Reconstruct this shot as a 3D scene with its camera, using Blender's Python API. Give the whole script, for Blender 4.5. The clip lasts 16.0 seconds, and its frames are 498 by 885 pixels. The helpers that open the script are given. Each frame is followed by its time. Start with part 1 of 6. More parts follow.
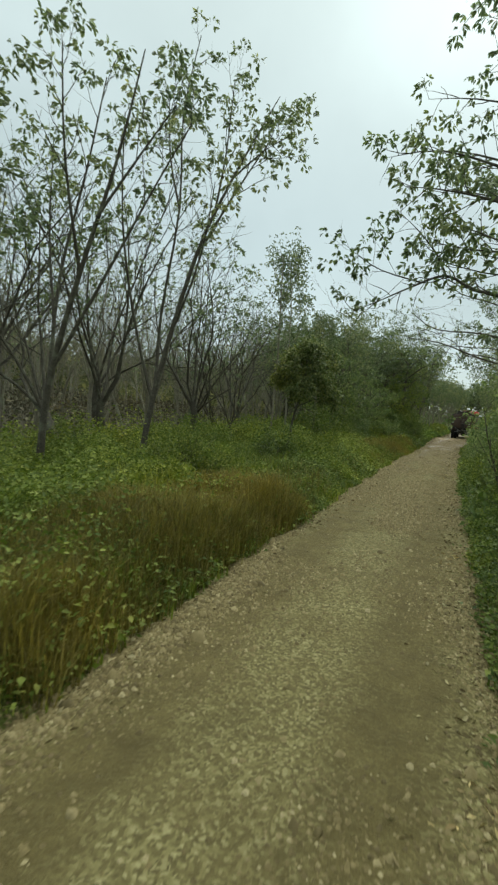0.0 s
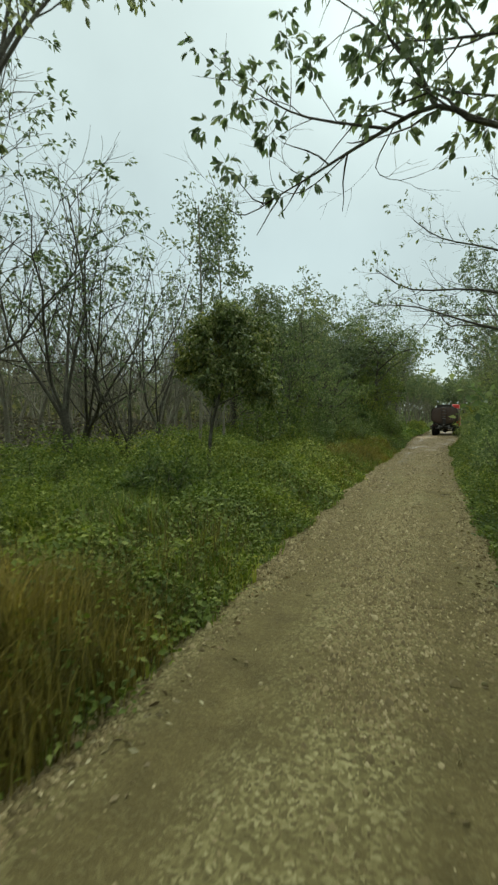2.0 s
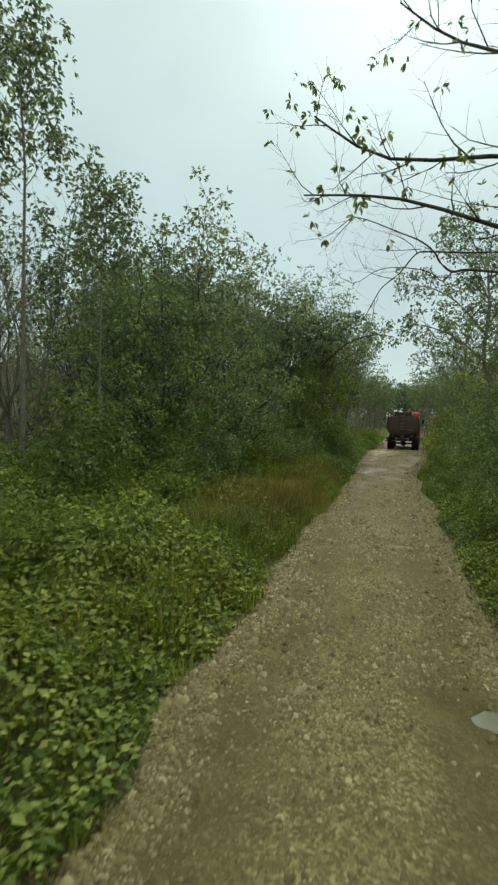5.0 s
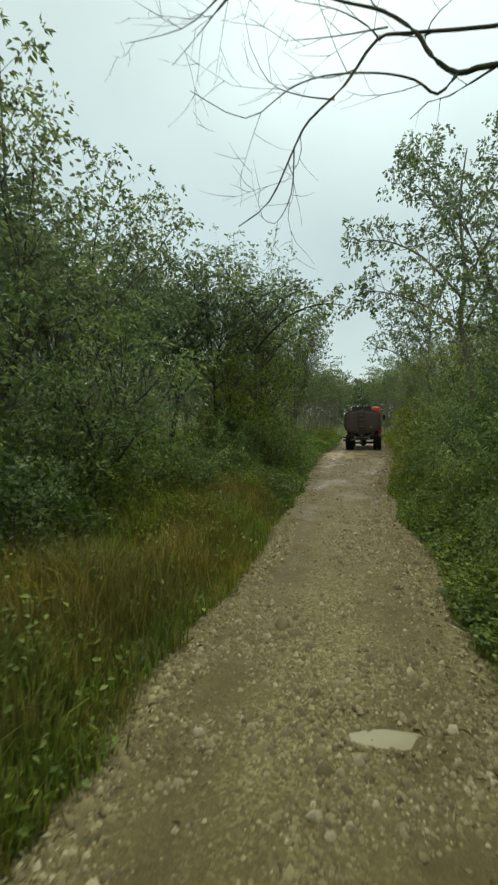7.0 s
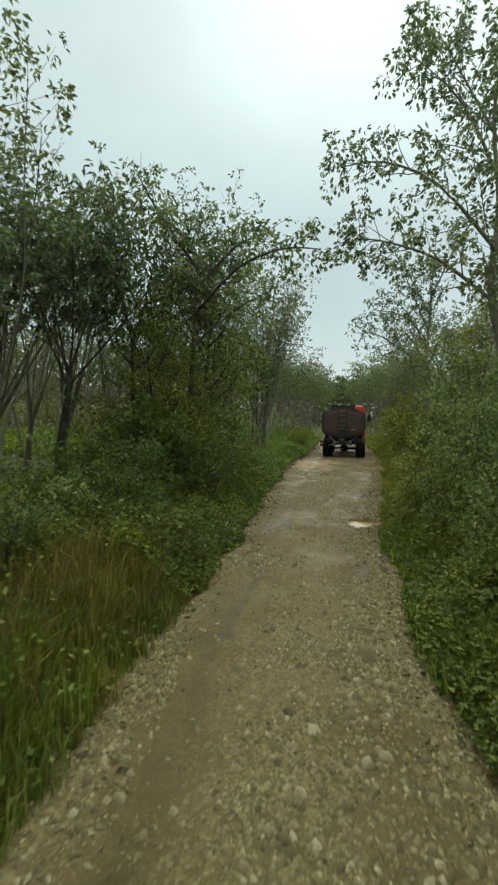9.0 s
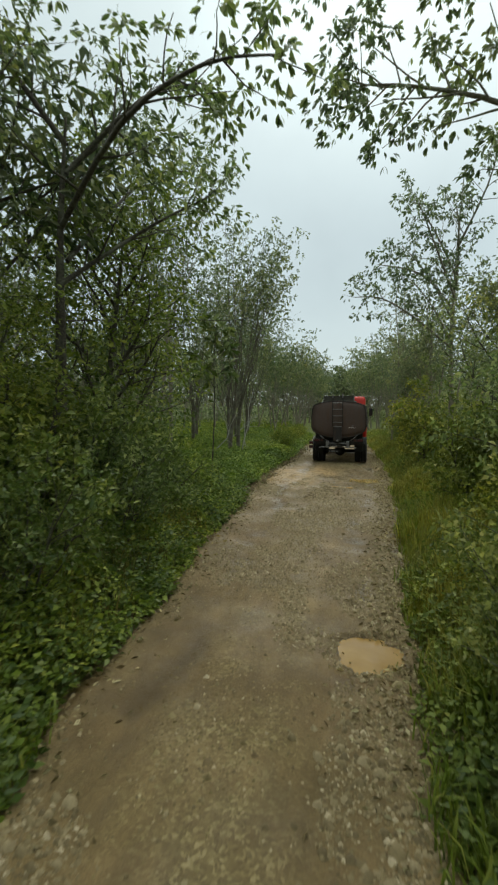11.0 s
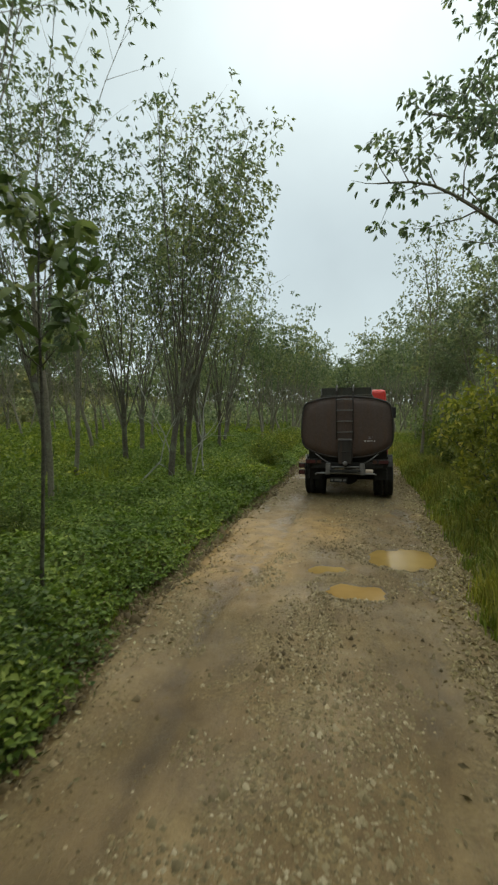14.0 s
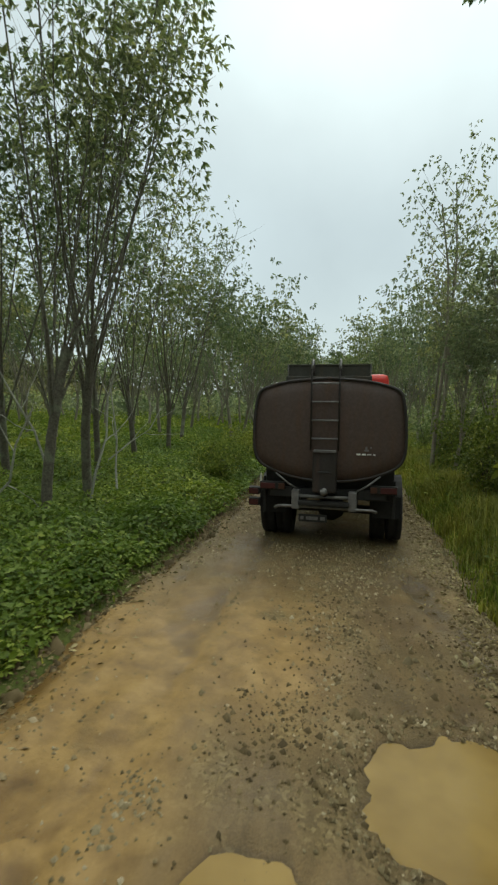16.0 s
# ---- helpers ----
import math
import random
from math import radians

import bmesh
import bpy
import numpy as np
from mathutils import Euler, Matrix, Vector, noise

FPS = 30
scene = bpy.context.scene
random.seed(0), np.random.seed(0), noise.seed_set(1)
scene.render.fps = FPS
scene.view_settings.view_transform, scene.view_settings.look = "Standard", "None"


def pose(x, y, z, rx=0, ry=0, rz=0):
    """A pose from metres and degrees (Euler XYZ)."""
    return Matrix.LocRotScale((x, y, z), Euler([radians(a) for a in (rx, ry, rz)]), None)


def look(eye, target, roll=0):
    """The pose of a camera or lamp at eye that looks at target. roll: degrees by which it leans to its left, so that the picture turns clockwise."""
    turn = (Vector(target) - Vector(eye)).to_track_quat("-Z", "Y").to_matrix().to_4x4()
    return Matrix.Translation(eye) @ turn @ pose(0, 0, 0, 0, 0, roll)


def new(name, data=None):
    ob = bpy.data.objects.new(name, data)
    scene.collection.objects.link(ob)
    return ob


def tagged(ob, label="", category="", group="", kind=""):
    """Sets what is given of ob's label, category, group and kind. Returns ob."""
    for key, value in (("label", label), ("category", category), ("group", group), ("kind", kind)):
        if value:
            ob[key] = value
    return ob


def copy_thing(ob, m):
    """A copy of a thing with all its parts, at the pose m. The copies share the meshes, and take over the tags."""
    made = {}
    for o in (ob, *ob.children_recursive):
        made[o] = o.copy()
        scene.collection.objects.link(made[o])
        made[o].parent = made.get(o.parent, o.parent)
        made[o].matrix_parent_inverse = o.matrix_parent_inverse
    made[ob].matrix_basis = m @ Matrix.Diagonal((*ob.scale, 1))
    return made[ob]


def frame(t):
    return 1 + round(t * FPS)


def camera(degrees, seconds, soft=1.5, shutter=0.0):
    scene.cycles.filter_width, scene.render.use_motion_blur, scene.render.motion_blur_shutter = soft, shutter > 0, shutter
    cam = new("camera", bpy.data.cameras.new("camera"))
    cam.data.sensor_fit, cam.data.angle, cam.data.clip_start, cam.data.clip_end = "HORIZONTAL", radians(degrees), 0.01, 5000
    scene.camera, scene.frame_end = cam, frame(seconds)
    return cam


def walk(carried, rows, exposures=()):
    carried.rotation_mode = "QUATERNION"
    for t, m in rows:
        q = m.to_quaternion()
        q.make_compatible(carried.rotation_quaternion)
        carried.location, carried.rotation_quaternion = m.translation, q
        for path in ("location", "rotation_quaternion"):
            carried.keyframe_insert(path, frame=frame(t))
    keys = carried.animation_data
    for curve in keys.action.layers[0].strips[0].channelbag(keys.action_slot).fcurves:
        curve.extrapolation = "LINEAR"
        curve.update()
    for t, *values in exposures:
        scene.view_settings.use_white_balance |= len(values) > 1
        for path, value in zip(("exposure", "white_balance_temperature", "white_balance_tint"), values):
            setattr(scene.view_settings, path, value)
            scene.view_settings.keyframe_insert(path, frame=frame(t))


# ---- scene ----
cam = camera(52.0, 16.0, soft=2.3, shutter=0.22)
PATH = [
    (0, (1.285, 0.336, 2.424), (0.477, 2.157, 2.257), 4.4),
    (0.5, (1.019, 2.009, 2.351), (0.262, 3.854, 2.198), 3.5),
    (1, (0.794, 3.947, 2.229), (0.061, 5.799, 2.053), 0.6),
    (1.5, (0.687, 5.537, 2.183), (-0.046, 7.391, 2.015), 2.4),
    (2, (0.457, 7.275, 2.158), (-0.278, 9.132, 2.038), 0.3),
    (2.5, (0.157, 8.948, 2.155), (-0.556, 10.812, 2.027), 2.1),
    (3, (-0.056, 10.673, 2.172), (-0.75, 12.545, 2.055), 1.1),
    (3.5, (-0.178, 12.244, 2.18), (-0.835, 14.129, 2.057), 1.9),
    (4, (-0.35, 14.023, 2.197), (-0.985, 15.916, 2.091), -0.4),
    (4.5, (-0.425, 15.773, 2.387), (-1.011, 17.681, 2.256), 2.5),
    (4.7, (-0.494, 16.389, 2.411), (-1.065, 18.301, 2.284), 2.7),
    (6.8, (-0.612, 23.025, 2.298), (-1.031, 24.978, 2.197), 1.5),
    (7, (-0.572, 23.649, 2.3), (-0.982, 25.604, 2.199), -0.2),
    (7.5, (-0.594, 25.171, 2.279), (-0.983, 27.13, 2.167), 0.9),
    (8, (-0.537, 26.703, 2.305), (-0.902, 28.665, 2.176), 1.9),
    (8.5, (-0.448, 28.317, 2.329), (-0.803, 30.28, 2.195), 0.4),
    (9, (-0.478, 29.859, 2.377), (-0.817, 31.827, 2.261), 1.5),
    (9.2, (-0.441, 30.489, 2.389), (-0.77, 32.457, 2.264), 1.5),
    (11.3, (-0.262, 37.185, 2.439), (-0.6, 39.151, 2.285), 1.3),
    (11.5, (-0.299, 37.824, 2.445), (-0.641, 39.788, 2.282), 1.2),
    (12, (-0.347, 39.362, 2.479), (-0.714, 41.322, 2.332), 0.6),
    (12.5, (-0.387, 40.883, 2.465), (-0.766, 42.842, 2.326), 0.0),
    (13, (-0.362, 42.368, 2.403), (-0.727, 44.328, 2.252), -0.7),
    (13.5, (-0.378, 43.781, 2.495), (-0.734, 45.743, 2.34), 2.0),
    (14, (-0.291, 45.167, 2.517), (-0.648, 47.129, 2.364), 0.5),
    (14.5, (-0.265, 46.648, 2.533), (-0.623, 48.611, 2.397), 0.1),
    (15, (-0.266, 48.053, 2.539), (-0.604, 50.017, 2.372), 2.2),
    (15.5, (-0.272, 49.515, 2.529), (-0.6, 51.48, 2.358), 1.9),
    (16, (-0.115, 50.652, 2.4), (-0.433, 52.618, 2.221), 1.9),
]
walk(cam, [(t, look(eye, target, roll)) for t, eye, target, roll in PATH], [(0, 0.25, 6600, -3), (2, 0.25, 6600, -5), (3, 0.25, 6600, -9), (4.5, 0.25, 6600, -8), (7, 0.25, 6600, -5), (9, 0.25, 6600, -4), (11.5, 0.25, 6600, 2), (13, 0.25, 6600, 5), (14, 0.25, 6600, 2), (16, 0.25, 6600, 0)])

# Overcast daylight: a Nishita sky veiled by cloud, brightest towards the hidden sun ahead
SUN_AZ, SUN_EL = radians(3.0), radians(44.0)
SUN_DIR = Vector((math.sin(SUN_AZ) * math.cos(SUN_EL), math.cos(SUN_AZ) * math.cos(SUN_EL), math.sin(SUN_EL)))
world = bpy.data.worlds.new("world")
scene.world = world
world.use_nodes = True
wn, wl = world.node_tree.nodes, world.node_tree.links
sky = wn.new("ShaderNodeTexSky")
sky.sky_type, sky.sun_disc = "NISHITA", False
sky.sun_elevation, sky.sun_rotation = SUN_EL, SUN_AZ
coord = wn.new("ShaderNodeTexCoord")
dot = wn.new("ShaderNodeVectorMath")
dot.operation = "DOT_PRODUCT"
dot.inputs[1].default_value = SUN_DIR
wl.new(coord.outputs["Generated"], dot.inputs[0])
glow = wn.new("ShaderNodeMapRange")
glow.interpolation_type = "SMOOTHERSTEP"
for key, v in (("From Min", 0.89), ("From Max", 1.0), ("To Min", 1.0), ("To Max", 1.24)):
    glow.inputs[key].default_value = v
wl.new(dot.outputs["Value"], glow.inputs["Value"])
# an overcast dome is far brighter overhead than at the horizon
high = wn.new("ShaderNodeSeparateXYZ")
wl.new(coord.outputs["Generated"], high.inputs[0])
dome = wn.new("ShaderNodeValToRGB")
el = dome.color_ramp.elements
el[0].position, el[0].color = 0.0, (5.35, 6.0, 6.5, 1)
el[1].position, el[1].color = 1.0, (19.0, 20.0, 19.6, 1)
for at_z, c in ((0.3, (5.4, 6.1, 6.65)), (0.6, (6.7, 7.4, 7.8)), (0.8, (12.8, 13.6, 13.6))):
    el.new(at_z).color = (*c, 1)
wl.new(high.outputs["Z"], dome.inputs[0])
cl = wn.new("ShaderNodeTexNoise")
cl.inputs["Scale"].default_value, cl.inputs["Detail"].default_value = 2.6, 5.0
wl.new(coord.outputs["Generated"], cl.inputs["Vector"])
clr = wn.new("ShaderNodeMapRange")
clr.inputs["From Min"].default_value, clr.inputs["From Max"].default_value = 0.3, 0.75
clr.inputs["To Min"].default_value, clr.inputs["To Max"].default_value = 0.88, 1.1
wl.new(cl.outputs["Fac"], clr.inputs["Value"])
both = wn.new("ShaderNodeMath")
both.operation = "MULTIPLY"
wl.new(clr.outputs["Result"], both.inputs[0])
wl.new(glow.outputs["Result"], both.inputs[1])
veil = wn.new("ShaderNodeVectorMath")
veil.operation = "SCALE"
wl.new(dome.outputs["Color"], veil.inputs[0])
wl.new(both.outputs[0], veil.inputs["Scale"])
mix = wn.new("ShaderNodeMix")
mix.data_type = "RGBA"
mix.inputs["Factor"].default_value = 0.9
wl.new(sky.outputs["Color"], mix.inputs["A"])
wl.new(veil.outputs["Vector"], mix.inputs["B"])
wl.new(mix.outputs["Result"], wn["Background"].inputs["Color"])
wn["Background"].inputs["Strength"].default_value = 0.1

sun = new("sun", bpy.data.lights.new("sun", "SUN"))
sun.data.energy, sun.data.angle, sun.data.color = 1.5, radians(70), (1.0, 0.96, 0.9)
sun.matrix_basis = look(SUN_DIR * 80, (0, 0, 0))


# ---- materials ----
def shader(name, rough=0.7, metal=0.0, spec=0.4):
    m = bpy.data.materials.new(name)
    m.use_nodes = True
    b = m.node_tree.nodes["Principled BSDF"]
    b.inputs["Roughness"].default_value, b.inputs["Metallic"].default_value = rough, metal
    b.inputs["Specular IOR Level"].default_value = spec
    return m, m.node_tree.nodes, m.node_tree.links, b


def ramp(n, l, fac, *stops):
    r = n.new("ShaderNodeValToRGB")
    e = r.color_ramp.elements
    e[0].position, e[0].color = stops[0][0], (*stops[0][1], 1)
    e[1].position, e[1].color = stops[-1][0], (*stops[-1][1], 1)
    for p, c in stops[1:-1]:
        e.new(p).color = (*c, 1)
    l.new(fac, r.inputs[0])
    return r.outputs["Color"]


def noise_tex(n, l, vec, scale, detail=4.0, rough=0.55):
    t = n.new("ShaderNodeTexNoise")
    t.inputs["Scale"].default_value, t.inputs["Detail"].default_value = scale, detail
    t.inputs["Roughness"].default_value = rough
    l.new(vec, t.inputs["Vector"])
    return t.outputs["Fac"]


def blend(n, l, fac, a, b, kind="MIX"):
    m = n.new("ShaderNodeMix")
    m.data_type, m.blend_type = "RGBA", kind
    for key, v in (("Factor", fac), ("A", a), ("B", b)):
        if isinstance(v, (int, float)):
            m.inputs[key].default_value = v
        elif isinstance(v, tuple):
            m.inputs[key].default_value = (*v, 1)
        else:
            l.new(v, m.inputs[key])
    return m.outputs["Result"]


def relief(n, l, b, height, strength, distance):
    bp = n.new("ShaderNodeBump")
    bp.inputs["Strength"].default_value, bp.inputs["Distance"].default_value = strength, distance
    l.new(height, bp.inputs["Height"])
    l.new(bp.outputs["Normal"], b.inputs["Normal"])


def spot(n):
    return n.new("ShaderNodeNewGeometry").outputs["Position"]


def leaf_mat(name, dark, middle, pale, rough=0.45, through_light=0.35):
    """Leaf: varied from leaf to leaf, thin enough to let light through."""
    m, n, l, b = shader(name, rough, 0, 0.27)
    isl = n.new("ShaderNodeNewGeometry")
    tone = ramp(n, l, isl.outputs["Random Per Island"], (0.0, dark), (0.55, middle), (0.93, pale), (1.0, (pale[0] * 1.2, pale[1] * 1.1, pale[2])))
    big = noise_tex(n, l, isl.outputs["Position"], 0.9, 2)
    shade = ramp(n, l, big, (0.3, (0.72, 0.76, 0.72)), (0.7, (1.2, 1.14, 1.0)))
    wide = noise_tex(n, l, isl.outputs["Position"], 0.3, 2)
    shade = blend(n, l, 1.0, shade, ramp(n, l, wide, (0.32, (0.8, 0.84, 0.78)), (0.5, (1.0, 1.0, 1.0)), (0.68, (1.28, 1.16, 0.9))), "MULTIPLY")
    info = n.new("ShaderNodeObjectInfo")
    own = ramp(n, l, info.outputs["Random"], (0.0, (0.88, 0.91, 0.82)), (0.5, (1.0, 1.0, 1.0)), (1.0, (1.2, 1.1, 0.92)))
    col = blend(n, l, 1.0, blend(n, l, 1.0, tone, shade, "MULTIPLY"), own, "MULTIPLY")
    l.new(col, b.inputs["Base Color"])
    tr = n.new("ShaderNodeBsdfTranslucent")
    l.new(blend(n, l, 1.0, col, (1.05, 1.16, 0.84), "MULTIPLY"), tr.inputs["Color"])
    ms = n.new("ShaderNodeMixShader")
    ms.inputs[0].default_value = through_light
    l.new(b.outputs[0], ms.inputs[1])
    l.new(tr.outputs[0], ms.inputs[2])
    l.new(ms.outputs[0], n["Material Output"].inputs["Surface"])
    return m


def bark_mat(name, dark, pale, lichen=0.4):
    m, n, l, b = shader(name, 0.85, 0, 0.2)
    p = spot(n)
    fine = noise_tex(n, l, p, 28, 5, 0.65)
    big = noise_tex(n, l, p, 3.5, 3)
    c = ramp(n, l, fine, (0.3, dark), (0.7, pale))
    c = blend(n, l, ramp(n, l, big, (0.5, (0, 0, 0)), (0.68, (lichen,) * 3)), c, (0.27, 0.3, 0.2))
    l.new(c, b.inputs["Base Color"])
    relief(n, l, b, fine, 0.6, 0.02)
    return m


LEAF_RUBBER = leaf_mat("rubber_leaf", (0.086, 0.116, 0.07), (0.155, 0.19, 0.117), (0.255, 0.292, 0.195), 0.3, 0.5)
LEAF_PALE = leaf_mat("pale_leaf", (0.105, 0.132, 0.084), (0.182, 0.212, 0.14), (0.285, 0.315, 0.225), 0.32, 0.52)
LEAF_BUSH = leaf_mat("bush_leaf", (0.055, 0.088, 0.022), (0.105, 0.148, 0.04), (0.2, 0.24, 0.09), 0.4, 0.4)
LEAF_UMBRELLA = leaf_mat("umbrella_leaf", (0.05, 0.075, 0.026), (0.095, 0.13, 0.05), (0.22, 0.25, 0.13), 0.36, 0.36)
LEAF_THICKET = leaf_mat("thicket_leaf", (0.086, 0.122, 0.05), (0.165, 0.21, 0.09), (0.3, 0.335, 0.185), 0.34, 0.53)
LEAF_MOUND = leaf_mat("mound_leaf", (0.075, 0.1, 0.024), (0.14, 0.172, 0.042), (0.25, 0.27, 0.085), 0.5, 0.42)
LEAF_DARK = leaf_mat("dark_leaf", (0.036, 0.06, 0.03), (0.07, 0.1, 0.05), (0.125, 0.155, 0.09), 0.36, 0.36)
LEAF_DUSKY = leaf_mat("dusky_leaf", (0.075, 0.085, 0.05), (0.13, 0.14, 0.09), (0.2, 0.205, 0.14), 0.6, 0.4)
LEAF_TWIG = leaf_mat("dry_twig_litter", (0.06, 0.053, 0.04), (0.11, 0.098, 0.078), (0.18, 0.165, 0.13), 0.8, 0.15)
LEAF_DEAD = leaf_mat("dead_leaf", (0.12, 0.085, 0.047), (0.23, 0.18, 0.105), (0.4, 0.35, 0.23), 0.7, 0.15)
LEAF_HERB = leaf_mat("herb_leaf", (0.07, 0.102, 0.017), (0.146, 0.189, 0.033), (0.27, 0.305, 0.085), 0.6)
LEAF_FLOOR = leaf_mat("creeper_leaf", (0.076, 0.122, 0.018), (0.146, 0.205, 0.03), (0.255, 0.31, 0.074), 0.57)
LEAF_YELLOW = leaf_mat("yellowing_leaf", (0.13, 0.13, 0.02), (0.2, 0.19, 0.035), (0.3, 0.24, 0.05))
GRASS = leaf_mat("grass_blade", (0.078, 0.115, 0.016), (0.155, 0.205, 0.03), (0.27, 0.29, 0.07), 0.5)
DRY_GRASS = leaf_mat("dry_grass_blade", (0.086, 0.078, 0.022), (0.143, 0.127, 0.036), (0.235, 0.208, 0.066), 0.6)
STRAW_GRASS = leaf_mat("yellowing_grass_blade", (0.13, 0.135, 0.026), (0.21, 0.205, 0.042), (0.32, 0.3, 0.09), 0.6)
BARK = bark_mat("grey_bark", (0.105, 0.093, 0.066), (0.255, 0.228, 0.17), 0.4)
BARK_DARK = bark_mat("dark_bark", (0.035, 0.031, 0.024), (0.1, 0.088, 0.066), 0.25)
BARK_MID = bark_mat("dull_bark", (0.06, 0.053, 0.04), (0.165, 0.147, 0.11), 0.35)
BARK_PALE = bark_mat("pale_bark", (0.2, 0.19, 0.16), (0.42, 0.41, 0.36), 0.3)


def road_mat():
    m, n, l, b = shader("gravel_road", 0.9, 0, 0.25)
    p = spot(n)
    sep = n.new("ShaderNodeSeparateXYZ")
    l.new(p, sep.inputs[0])
    # loose gravel lies in patches on packed earth
    patch = noise_tex(n, l, p, 0.75, 5, 0.6)
    vor = n.new("ShaderNodeTexVoronoi")
    vor.inputs["Scale"].default_value = 42.0
    warp = n.new("ShaderNodeVectorMath")
    warp.operation = "ADD"
    nz = n.new("ShaderNodeTexNoise")
    nz.inputs["Scale"].default_value = 9.0
    sc = n.new("ShaderNodeVectorMath")
    sc.operation = "SCALE"
    sc.inputs["Scale"].default_value = 0.09
    l.new(p, nz.inputs["Vector"])
    l.new(nz.outputs["Color"], sc.inputs[0])
    l.new(p, warp.inputs[0])
    l.new(sc.outputs[0], warp.inputs[1])
    l.new(warp.outputs[0], vor.inputs["Vector"])
    grain = noise_tex(n, l, p, 70, 4, 0.7)
    tone = n.new("ShaderNodeSeparateColor")
    l.new(vor.outputs["Color"], tone.inputs[0])
    stone = ramp(n, l, tone.outputs[0], (0.0, (0.08, 0.066, 0.025)), (0.45, (0.134, 0.113, 0.044)), (0.8, (0.202, 0.174, 0.075)), (1.0, (0.3, 0.268, 0.13)))
    earth = ramp(n, l, noise_tex(n, l, p, 2.3, 6, 0.65), (0.3, (0.088, 0.068, 0.024)), (0.55, (0.136, 0.107, 0.039)), (0.75, (0.188, 0.152, 0.06)))
    earth = blend(n, l, 0.5, earth, ramp(n, l, grain, (0.35, (0.45, 0.45, 0.45)), (0.7, (1.35, 1.32, 1.25))), "MULTIPLY")
    loose = ramp(n, l, patch, (0.34, (0.4, 0.4, 0.4)), (0.56, (0.95, 0.95, 0.95)))
    # wheels have packed two tracks hard and swept the stones aside
    across = n.new("ShaderNodeSeparateXYZ")
    l.new(n.new("ShaderNodeTexCoord").outputs["UV"], across.inputs[0])
    wob = n.new("ShaderNodeMath")
    wob.operation = "MULTIPLY_ADD"
    l.new(noise_tex(n, l, p, 0.35, 2), wob.inputs[0])
    wob.inputs[1].default_value = 0.16
    l.new(across.outputs["X"], wob.inputs[2])
    tracks = ramp(n, l, wob.outputs[0], (0.2, (1, 1, 1)), (0.29, (0.28, 0.28, 0.28)), (0.38, (0.28, 0.28, 0.28)), (0.48, (1, 1, 1)), (0.66, (1, 1, 1)), (0.75, (0.28, 0.28, 0.28)), (0.84, (0.28, 0.28, 0.28)), (0.93, (1, 1, 1)))
    loose = blend(n, l, 1.0, loose, tracks, "MULTIPLY")
    col = blend(n, l, loose, earth, stone)
    # further on the surface turns to brown clay
    clay_at = n.new("ShaderNodeMapRange")
    clay_at.inputs["From Min"].default_value, clay_at.inputs["From Max"].default_value = 24.0, 42.0
    l.new(sep.outputs["Y"], clay_at.inputs["Value"])
    clay = ramp(n, l, noise_tex(n, l, p, 1.1, 5, 0.6), (0.35, (0.108, 0.069, 0.03)), (0.55, (0.158, 0.104, 0.047)), (0.72, (0.21, 0.145, 0.068)))
    clay = blend(n, l, 0.45, clay, ramp(n, l, grain, (0.3, (0.5, 0.5, 0.5)), (0.7, (1.3, 1.3, 1.3))), "MULTIPLY")
    # tyres have drawn the mud out lengthways
    long_way = n.new("ShaderNodeMapping")
    long_way.inputs["Scale"].default_value = (6.0, 1.5, 1.0)
    l.new(p, long_way.inputs["Vector"])
    streak = noise_tex(n, l, long_way.outputs[0], 1.0, 5, 0.62)
    clay = blend(n, l, 0.5, clay, ramp(n, l, streak, (0.36, (0.62, 0.6, 0.58)), (0.62, (1.28, 1.26, 1.2))), "MULTIPLY")
    # sunken stones show through it in drifts
    drift = ramp(n, l, noise_tex(n, l, p, 1.9, 5, 0.65), (0.45, (0.0,) * 3), (0.6, (0.65,) * 3))
    bedded = blend(n, l, 1.0, stone, (0.9, 0.76, 0.74), "MULTIPLY")
    clay = blend(n, l, blend(n, l, 1.0, drift, tracks, "MULTIPLY"), clay, bedded)
    amount = n.new("ShaderNodeMath")
    amount.operation = "MULTIPLY"
    l.new(clay_at.outputs["Result"], amount.inputs[0])
    l.new(ramp(n, l, noise_tex(n, l, p, 0.6, 4, 0.6), (0.36, (0.8,) * 3), (0.58, (0.98,) * 3)), amount.inputs[1])
    col = blend(n, l, amount.outputs[0], col, clay)
    # churned orange mud along one rut
    def span(sock, lo, hi):
        r = n.new("ShaderNodeMapRange")
        r.interpolation_type = "SMOOTHSTEP"
        r.inputs["From Min"].default_value, r.inputs["From Max"].default_value = lo, hi
        l.new(sock, r.inputs["Value"])
        return r.outputs["Result"]
    mud = span(sep.outputs["Y"], 50.6, 53.0)
    for sock, lo, hi in ((sep.outputs["Y"], 57.5, 54.5), (sep.outputs["X"], -0.5, -1.3), (noise_tex(n, l, p, 1.6, 4, 0.6), 0.22, 0.46)):
        mm = n.new("ShaderNodeMath")
        mm.operation = "MULTIPLY"
        l.new(mud, mm.inputs[0])
        l.new(span(sock, lo, hi), mm.inputs[1])
        mud = mm.outputs[0]
    # a thin orange sheet of silt lies across the middle beyond the puddles
    silt = span(sep.outputs["Y"], 53.7, 54.9)
